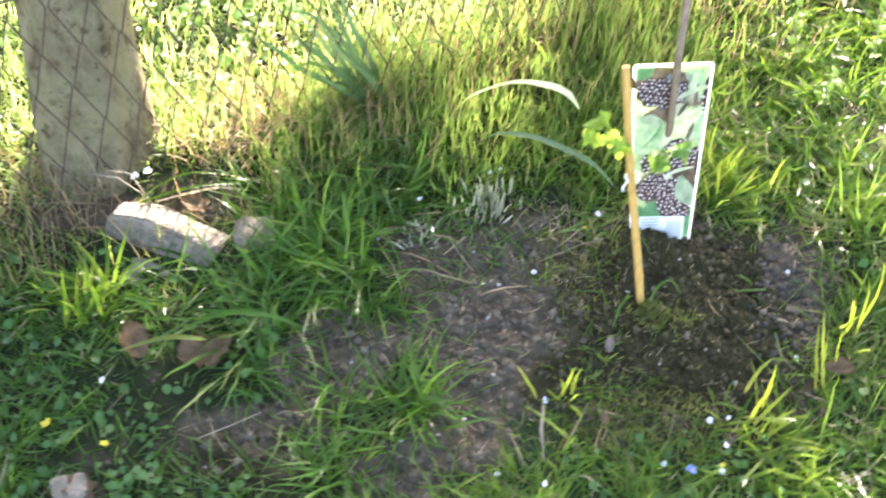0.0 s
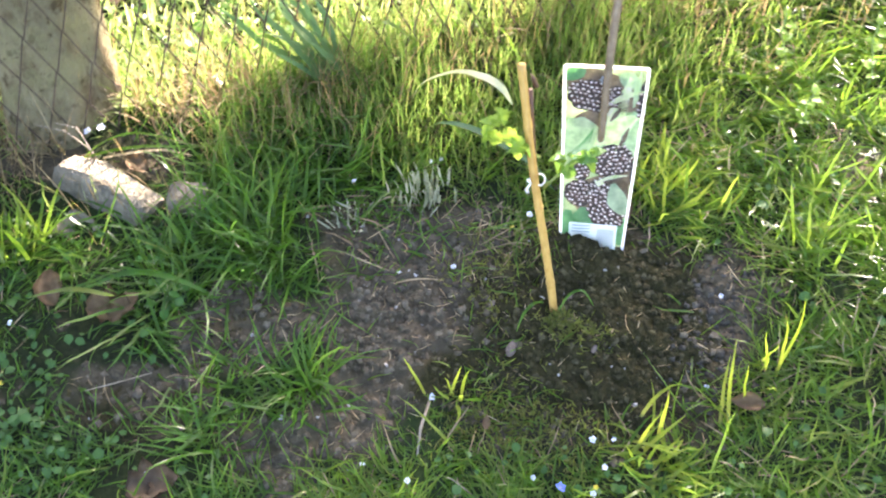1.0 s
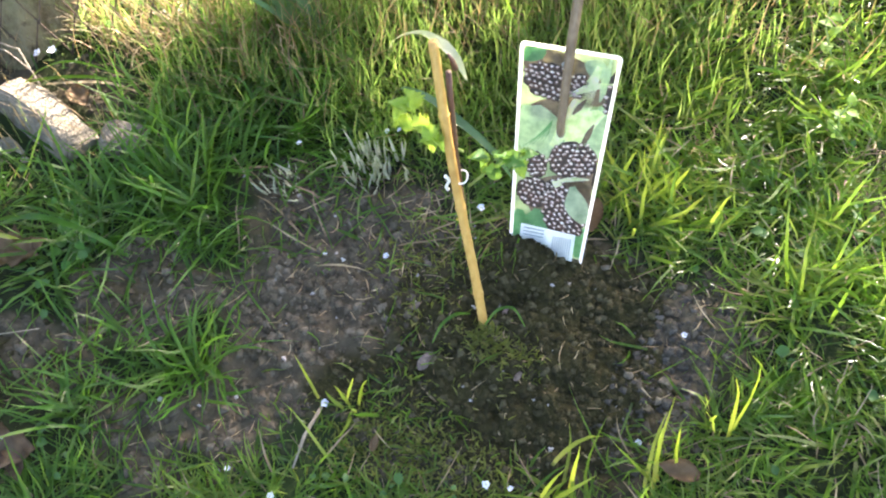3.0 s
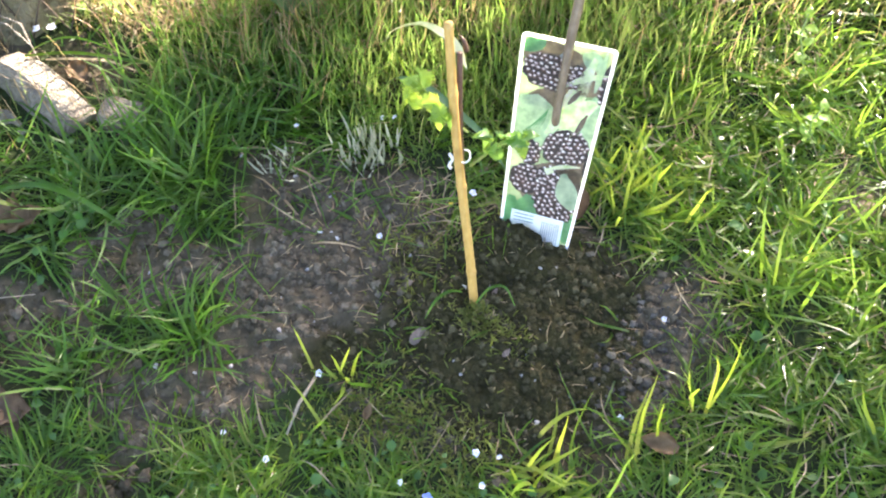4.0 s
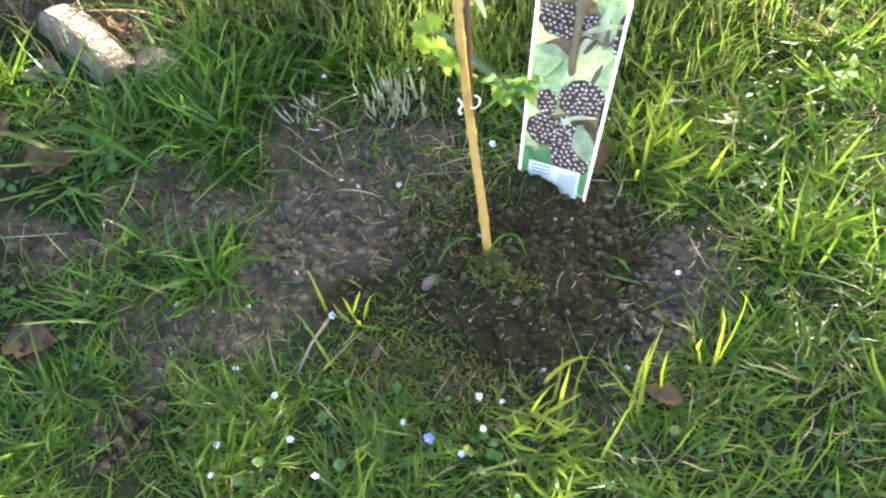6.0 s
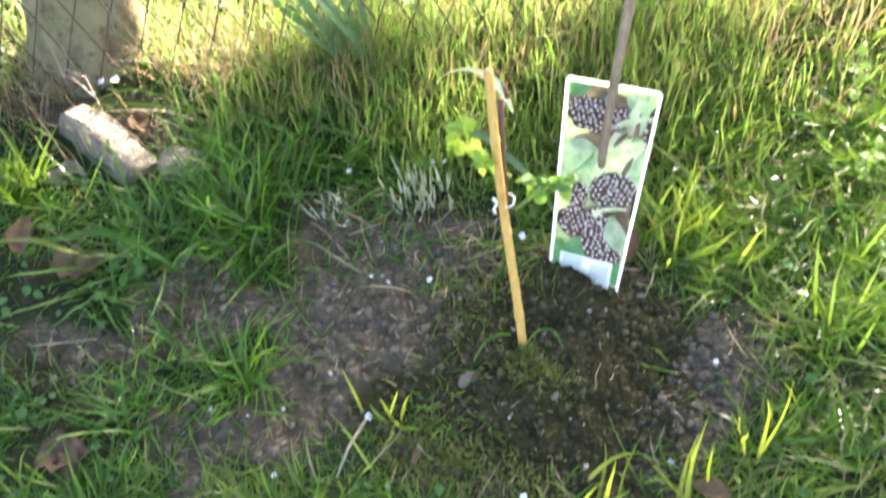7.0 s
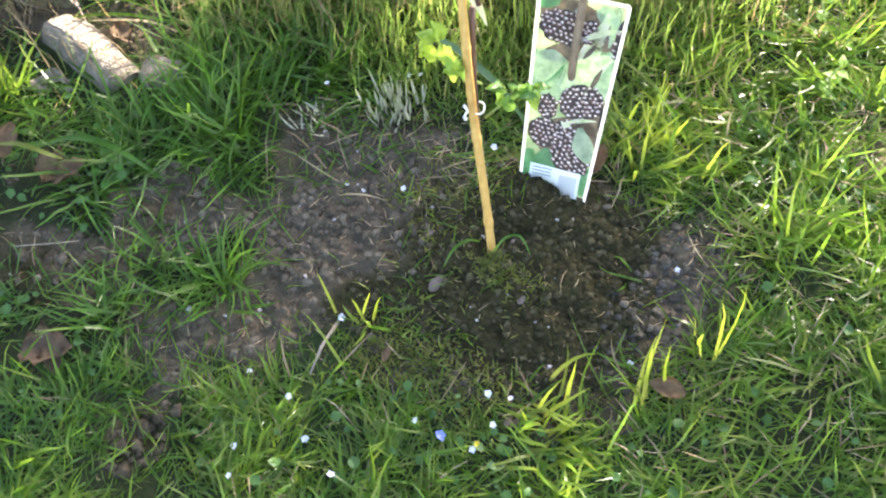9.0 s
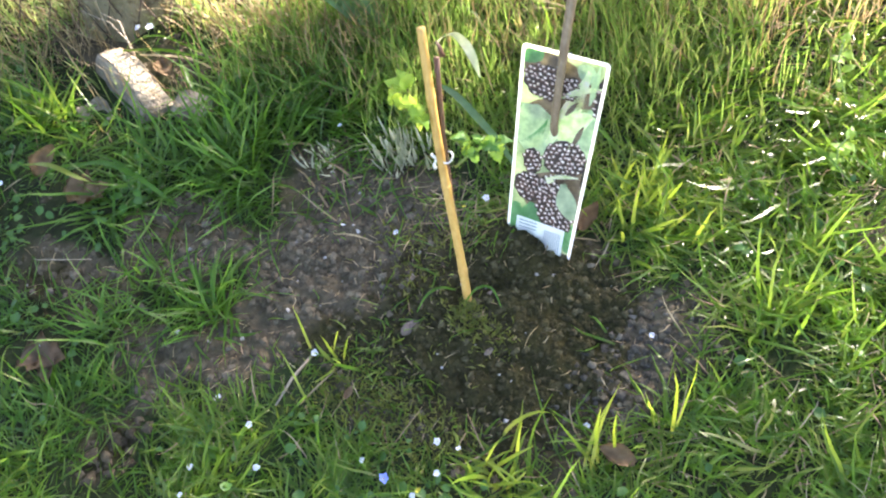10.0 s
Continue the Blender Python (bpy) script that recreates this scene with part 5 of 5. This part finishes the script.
def ribbon(name, pts, widths, material, label, category="grass", group="single broad grasses"):
    """One arching blade through points, folded along its middle."""
    bm = bmesh.new()
    P = [Vector(p) for p in pts]
    fine, w = [], []
    for a in range(len(P) - 1):
        p0, p1, p2, p3 = P[max(a - 1, 0)], P[a], P[a + 1], P[min(a + 2, len(P) - 1)]
        for k in range(6):
            t = k / 6
            fine.append(0.5 * ((2 * p1) + (p2 - p0) * t + (2 * p0 - 5 * p1 + 4 * p2 - p3) * t * t + (3 * p1 - p0 - 3 * p2 + p3) * t ** 3))
            w.append(widths[a] + (widths[a + 1] - widths[a]) * t)
    fine.append(P[-1])
    w.append(widths[-1])
    lay = bm.verts.layers.float.new("along")
    rows = []
    for i, p in enumerate(fine):
        d = (fine[min(i + 1, len(fine) - 1)] - fine[max(i - 1, 0)]).normalized()
        s = d.cross(Vector((0, 0, 1)))
        s = s.normalized() if s.length > 1e-3 else Vector((1, 0, 0))
        u = s.cross(d)
        row = [bm.verts.new(p - s * w[i] / 2 + u * w[i] * 0.12), bm.verts.new(p), bm.verts.new(p + s * w[i] / 2 + u * w[i] * 0.12)]
        for v in row:
            v[lay] = 0.5
        rows.append(row)
    for r0, r1 in zip(rows, rows[1:]):
        for j in range(2):
            bm.faces.new((r0[j], r0[j + 1], r1[j + 1], r1[j]))
    return tagged(mesh_object(name, bm, material), label, category, group)


ribbon("arching_grass", [(-0.118, 0.41, 0.0), (-0.098, 0.40, 0.055), (-0.045, 0.375, 0.118), (0.0, 0.345, 0.151), (0.026, 0.326, 0.158), (0.042, 0.314, 0.145)], [0.004, 0.006, 0.008, 0.012, 0.010, 0.001], GLINT_BLADE, "broad arching grass blade with a sun glint in its colour")
ribbon("arching_grass", [(-0.09, 0.36, 0.0), (-0.058, 0.342, 0.05), (-0.012, 0.324, 0.072), (0.034, 0.306, 0.072), (0.075, 0.292, 0.060), (0.108, 0.279, 0.030)], [0.003, 0.006, 0.009, 0.010, 0.008, 0.001], IRIS, "broad arching bluish grass blade behind the stake")
ribbon("arching_grass", [(-0.37, 0.42, 0.0), (-0.345, 0.41, 0.07), (-0.315, 0.40, 0.10), (-0.28, 0.385, 0.10)], [0.004, 0.006, 0.007, 0.001], GRASS, "arching grass blade near the fence")
ribbon("arching_grass", [(-0.22, 0.46, 0.0), (-0.19, 0.45, 0.08), (-0.155, 0.44, 0.12), (-0.11, 0.42, 0.115)], [0.004, 0.006, 0.007, 0.001], GRASS, "arching grass blade near the fence")
ribbon("arching_grass", [(-0.52, 0.198, 0.030), (-0.48, 0.215, 0.036), (-0.44, 0.232, 0.034), (-0.395, 0.25, 0.020)], [0.003, 0.005, 0.005, 0.001], GRASS, "long grass blade lying behind the concrete block")
ribbon("arching_grass", [(-0.50, 0.210, 0.020), (-0.46, 0.222, 0.027), (-0.42, 0.236, 0.026), (-0.385, 0.245, 0.012)], [0.002, 0.004, 0.004, 0.001], STRAW, "dry grass blade lying behind the concrete block")
ribbon("arching_grass", [(-0.535, 0.195, 0.010), (-0.50, 0.212, 0.045), (-0.45, 0.229, 0.064), (-0.385, 0.24, 0.048)], [0.002, 0.0032, 0.0032, 0.001], GRASS, "thin arching grass stalk behind the concrete block")
ribbon("arching_grass", [(-0.40, 0.02, 0.0), (-0.40, 0.0, 0.04), (-0.44, -0.01, 0.055), (-0.50, -0.02, 0.03)], [0.004, 0.006, 0.007, 0.001], GRASS, "low arching grass blade over dead leaves")
ribbon("arching_grass", [(-0.28, 0.045, 0.0), (-0.33, 0.04, 0.04), (-0.39, 0.03, 0.045), (-0.45, 0.0, 0.02)], [0.004, 0.007, 0.008, 0.001], GRASS_SHADED, "low arching grass blade over dead leaves")
ribbon("arching_grass", [(0.125, 0.112, 0.028), (0.115, 0.100, 0.042), (0.105, 0.085, 0.038), (0.100, 0.068, 0.022)], [0.002, 0.004, 0.0035, 0.001], GRASS_SHADED, "small arching grass blade by the stake")
ribbon("arching_grass", [(0.145, 0.105, 0.030), (0.155, 0.118, 0.048), (0.170, 0.125, 0.050), (0.185, 0.118, 0.032)], [0.002, 0.0035, 0.003, 0.001], GRASS_SHADED, "small arching grass blade by the stake")


# ---- litter: dead leaves, twigs, blossoms, weeds ----
def dead_leaf(x, y, ln, wd, turn, material, label, seed=0, lobes=3):
    bm = leaf_bmesh(ln, wd, 0.5, 0.15, 0.05, 18, lobes=lobes)
    for v in bm.verts:
        v.co.z += 0.006 * noise.noise(v.co * 60 + Vector((seed * 5.0, 0, 0)))
    bmesh.ops.solidify(bm, geom=bm.faces[:], thickness=0.0005)
    ob = mesh_object("dead_leaf", bm, material)
    ob.matrix_world = pose(x, y, zat(x, y) + 0.016, 6 + 3 * (seed % 3), -8 + 5 * (seed % 4), turn)
    return tagged(ob, label, "dead leaf", "dead leaves on the ground")


dead_leaf(-0.29, -0.225, 0.060, 0.050, -60, DEAD_DARK, "curled dark brown oak leaf on the soil", 1)
dead_leaf(-0.262, -0.20, 0.040, 0.030, -140, DEAD_DARK, "curled dark brown leaf on the soil", 2)
dead_leaf(-0.43, -0.01, 0.060, 0.045, -80, DEAD_LEAF, "curled tan brown dead leaf among grass", 3)
dead_leaf(-0.39, -0.025, 0.050, 0.035, -20, DEAD_LEAF, "curled tan brown dead leaf among grass", 4)
dead_leaf(-0.47, -0.02, 0.055, 0.035, 30, DEAD_LEAF, "curled tan brown dead leaf among grass", 5, 0)
dead_leaf(-0.435, 0.200, 0.040, 0.026, 60, DEAD_LEAF, "rusty dead leaf behind the concrete block", 6, 0)
dead_leaf(-0.50, -0.205, 0.045, 0.035, 20, DEAD_LEAF, "tan dead leaf near a pale stone", 7)
dead_leaf(0.40, 0.04, 0.040, 0.022, 95, DEAD_LEAF, "tan dead leaf among grass", 8, 0)
dead_leaf(0.204, 0.258, 0.046, 0.022, 8, RUSTY_LEAF, "tan dead leaf behind the plant tag", 9, 0)
dead_leaf(0.09, -0.06, 0.018, 0.010, 10, DEAD_LEAF, "small orange dead leaf in grass", 10, 0)
dead_leaf(-0.625, 0.52, 0.075, 0.05, 70, DEAD_DARK, "dark curled dead leaf beyond the wire fence", 12, 0)
dead_leaf(-0.60, 0.49, 0.05, 0.035, 10, DEAD_DARK, "dark curled dead leaf beyond the wire fence", 13, 0)
dead_leaf(-0.36, 0.38, 0.05, 0.03, 10, DEAD_LEAF, "tan dead leaf in the long grass", 11, 0)


def twig(pts, r, label):
    return tagged(mesh_object("twig", tube([Vector(p) for p in pts], r, 6), TWIG), label, "twig", "twigs on the ground")


twig([(0.016, -0.035, zat(0.016, -0.035) + 0.004), (0.014, -0.07, zat(0.014, -0.07) + 0.006), (0.018, -0.105, zat(0.018, -0.105) + 0.004)], [0.002, 0.0018, 0.0012], "pale straw stalk lying at the edge of soil")
twig([(-0.39, -0.115, 0.008), (-0.355, -0.097, 0.010), (-0.32, -0.075, 0.008)], [0.0005, 0.0008, 0.0006], "thin pale twig lying on the soil")
twig([(-0.555, 0.215, 0.075), (-0.53, 0.222, 0.062), (-0.50, 0.20, 0.02), (-0.485, 0.185, 0.0)], [0.0005, 0.0008, 0.0009, 0.0008], "thin dry twig by the tree")
twig([(-0.575, 0.20, 0.085), (-0.545, 0.215, 0.06), (-0.52, 0.215, 0.03), (-0.50, 0.20, 0.0)], [0.0004, 0.0007, 0.0008, 0.0008], "thin dry twig by the tree")


def blossom(x, y, size, material, label, seed):
    r = random.Random(seed)
    top = tagged(new("blossom"), label, "blossom", "small blossoms in the grass")
    lift = 0.004 if bare(np.array(x), np.array(y)) > 0.5 else 0.022
    top.matrix_world = pose(x, y, zat(x, y) + lift, r.uniform(-35, 25), r.uniform(-30, 30), r.uniform(0, 360))
    for k in range(5):
        ob = part("petal", leaf_bmesh(size * 0.52, size * 0.42, 0.3, -0.2, 0.0, 5), material, top)
        ob.matrix_parent_inverse = Matrix()
        ob.matrix_basis = pose(0, 0, 0, r.uniform(5, 30), 0, 72 * k + r.uniform(-9, 9))
    bm = bmesh.new()
    bmesh.ops.create_icosphere(bm, subdivisions=1, radius=size * 0.1)
    part("centre", bm, PETAL_YELLOW, top).matrix_basis = pose(0, 0, 0.0006)
    return top


for i, (x, y) in enumerate([(-0.038, -0.135), (0.016, -0.142), (0.017, -0.03), (0.155, -0.109), (0.223, -0.111), (0.212, -0.049), (0.236, -0.044), (0.23, -0.078), (0.101, -0.199),
                            (0.005, -0.246), (-0.008, -0.216), (-0.275, -0.197), (0.338, 0.185), (0.333, 0.054), (0.057, -0.176), (-0.064, 0.129), (0.002, 0.153), (0.083, 0.237),
                            (-0.048, 0.301), (-0.154, 0.244), (-0.508, -0.056), (-0.062, 0.295)]):
    blossom(x, y, 0.0072 + 0.0012 * (i % 3), PETAL, "tiny white blossom in the grass", i)
blossom(0.186, -0.113, 0.013, PETAL_BLUE, "tiny blue speedwell blossom in the grass", 50)
blossom(0.225, -0.104, 0.008, PETAL_YELLOW, "tiny yellow blossom in the grass", 51)
blossom(0.066, 0.214, 0.007, PETAL_YELLOW, "tiny yellow blossom near the stake", 52)
blossom(-0.56, -0.115, 0.016, PETAL_YELLOW, "small yellow blossom in the weeds", 53)
blossom(-0.49, -0.135, 0.012, PETAL_YELLOW, "small yellow blossom in the weeds", 54)
for i, (x, y) in enumerate([(-0.348, 0.41), (-0.520, 0.255), (-0.535, 0.245)]):
    blossom(x, y, 0.013, PETAL, "small white blossom by the fence", 60 + i)


def leaf_mat(name, places, size, material, label, category, seed, lift=0.012):
    """Small round ground leaves in one mesh."""
    r = random.Random(seed)
    bm = bmesh.new()
    for x, y in places:
        s = size * r.uniform(0.6, 1.3)
        m = pose(x, y, zat(x, y) + lift * r.uniform(0.3, 1.6), r.uniform(-25, 25), r.uniform(-25, 25), r.uniform(0, 360))
        leaf_bmesh(s, s * r.uniform(0.75, 1.0), 0.2, 0.15, 0.04, 5, bm, m)
    return tagged(mesh_object(name, bm, material), label, category, kind="stuff")


def broadleaf_weed(x, y, n, size, seed, label):
    """A low rosette of rounded leaves on short stalks."""
    r = random.Random(seed)
    top = tagged(new("broadleaf_weed"), label, "weed", "broadleaf weeds in the grass")
    top.location = (x, y, zat(x, y))
    for k in range(n):
        a = 2 * math.pi * (k * 0.382) + r.uniform(-0.3, 0.3)
        reach, lift = size * (0.25 + 1.1 * k / n), r.uniform(0.006, 0.022)
        tip = Vector((reach * math.cos(a), reach * math.sin(a), lift))
        stalk = part("stalk", tube([Vector((0, 0, 0.001)), Vector((tip.x * 0.5, tip.y * 0.5, lift * 0.8)), tip], [0.0009, 0.0008, 0.0006], 5), SHOOT, top)
        bm = leaf_bmesh(size * r.uniform(0.55, 0.85), size * r.uniform(0.5, 0.7), 0.35, 0.2, 0.05, 8)
        for v in bm.verts:
            v.co.z += 0.0018 * noise.noise(v.co * 110 + Vector((k * 2.7, seed, 0)))
        leaf = part("leaf", bm, WEED_BROAD, stalk)
        leaf.matrix_basis = placed(tip, (math.cos(a), math.sin(a), r.uniform(-0.3, 0.5)), r.uniform(-25, 25))
    return top


broadleaf_weed(-0.338, 0.030, 11, 0.019, 1, "low weed with rounded bright green leaves between grass")
broadleaf_weed(-0.372, 0.068, 7, 0.015, 2, "low weed with rounded bright green leaves between grass")
broadleaf_weed(0.475, 0.375, 7, 0.015, 4, "small rounded green weed in the lawn")


wr = random.Random(8)
spots = []
for cx, cy, sx, sy, n in ((-0.60, -0.02, 0.10, 0.09, 150), (-0.50, -0.17, 0.09, 0.05, 110), (-0.36, -0.17, 0.07, 0.05, 60), (-0.33, 0.03, 0.05, 0.04, 50), (0.47, 0.40, 0.10, 0.10, 60), (-0.36, 0.40, 0.14, 0.07, 70), (-0.45, 0.50, 0.18, 0.12, 160), (0.25, -0.13, 0.16, 0.08, 70), (0.48, 0.02, 0.15, 0.15, 70), (0.0, -0.2, 0.2, 0.08, 50)):
    for _ in range(n):
        spots.append((wr.gauss(cx, sx), wr.gauss(cy, sy)))
spots = [(x, y) for x, y in spots if float(bare(np.array(x), np.array(y))) < 0.4]
leaf_mat("ground_weeds", spots, 0.011, WEED, "small round green weed leaves among the grass", "weeds", 3)
mr = np.random.default_rng(23)
spots2 = [(wr.gauss(-0.42, 0.16), wr.gauss(0.52, 0.08)) for _ in range(170)]
spots2 = [(x, y) for x, y in spots2 if float(behind(x, y)) > 0.02 and math.hypot(x + 0.595, y - 0.305) > 0.1]
leaf_mat("meadow_weeds", spots2, 0.015, WEED_LIT, "leafy green weeds beyond the fence, brightened as if sunlit", "weeds", 9, 0.02)
moss_at = [(0.10, 0.025, 0.030, 70), (0.175, 0.085, 0.018, 120), (0.148, 0.094, 0.013, 420), (0.195, 0.09, 0.012, 120), (0.20, -0.045, 0.030, 420), (0.13, -0.045, 0.035, 700), (0.07, -0.05, 0.03, 420), (0.05, 0.13, 0.030, 170), (0.07, 0.10, 0.025, 90), (0.03, 0.17, 0.035, 210), (0.08, 0.19, 0.03, 170)]
mx = np.concatenate([mr.normal(cx, sd, n) for cx, cy, sd, n in moss_at])
my = np.concatenate([mr.normal(cy, sd * 0.8, n) for cx, cy, sd, n in moss_at])
n = len(mx)
MOSS_BLADE = blade_material("moss_shoots", [(0.09, 0.11, 0.02), (0.14, 0.15, 0.03), (0.06, 0.085, 0.02), (0.17, 0.15, 0.05)], (0.2, 0.22, 0.03), (0.06, 0.06, 0.02), 0.8, 0.35)
tagged(blades("moss", mx, my, height(mx, my) + 0.003, mr.uniform(0.005, 0.016, n), mr.uniform(0.0012, 0.0026, n), mr.uniform(0, 360, n), mr.uniform(10, 80, n), mr.uniform(0, 60, n), MOSS_BLADE, mr.uniform(-60, 60, n)),
       "yellowish green moss on the dark soil", "moss", kind="stuff")


def weed_stem(x, y, h, seed, label):
    r = random.Random(seed)
    top = tagged(new("weed"), label, "weed", "weeds by the fence")
    top.location = (x, y, zat(x, y))
    lean = Vector((r.uniform(-0.2, 0.2), r.uniform(-0.1, 0.2), 1))
    pts = [lean * h * t + Vector((0.006 * math.sin(6 * t), 0.004 * math.cos(5 * t), 0)) for t in (0, 0.25, 0.5, 0.75, 1.0)]
    part("stem", tube(pts, [0.0018, 0.0016, 0.0014, 0.0011, 0.0008], 6), SHOOT, top)
    for k in range(7):
        t = 0.25 + 0.12 * k
        ob = part("leaf", leaf_bmesh(0.016, 0.011, 0.3, 0.3, 0.1, 6), LEAF, top)
        ob.matrix_parent_inverse = Matrix()
        ob.matrix_basis = placed(lean * h * min(t, 1.0), (math.cos(k * 2.4), math.sin(k * 2.4), 0.5), r.uniform(-20, 20))


weed_stem(0.385, 0.56, 0.11, 1, "leafy green weed stem near the fence")
weed_stem(0.41, 0.47, 0.07, 2, "leafy green weed stem in the lawn")
weed_stem(0.50, 0.56, 0.13, 3, "leafy green weed stem near the fence")
weed_stem(-0.35, 0.44, 0.08, 4, "leafy green weed stem near the fence")
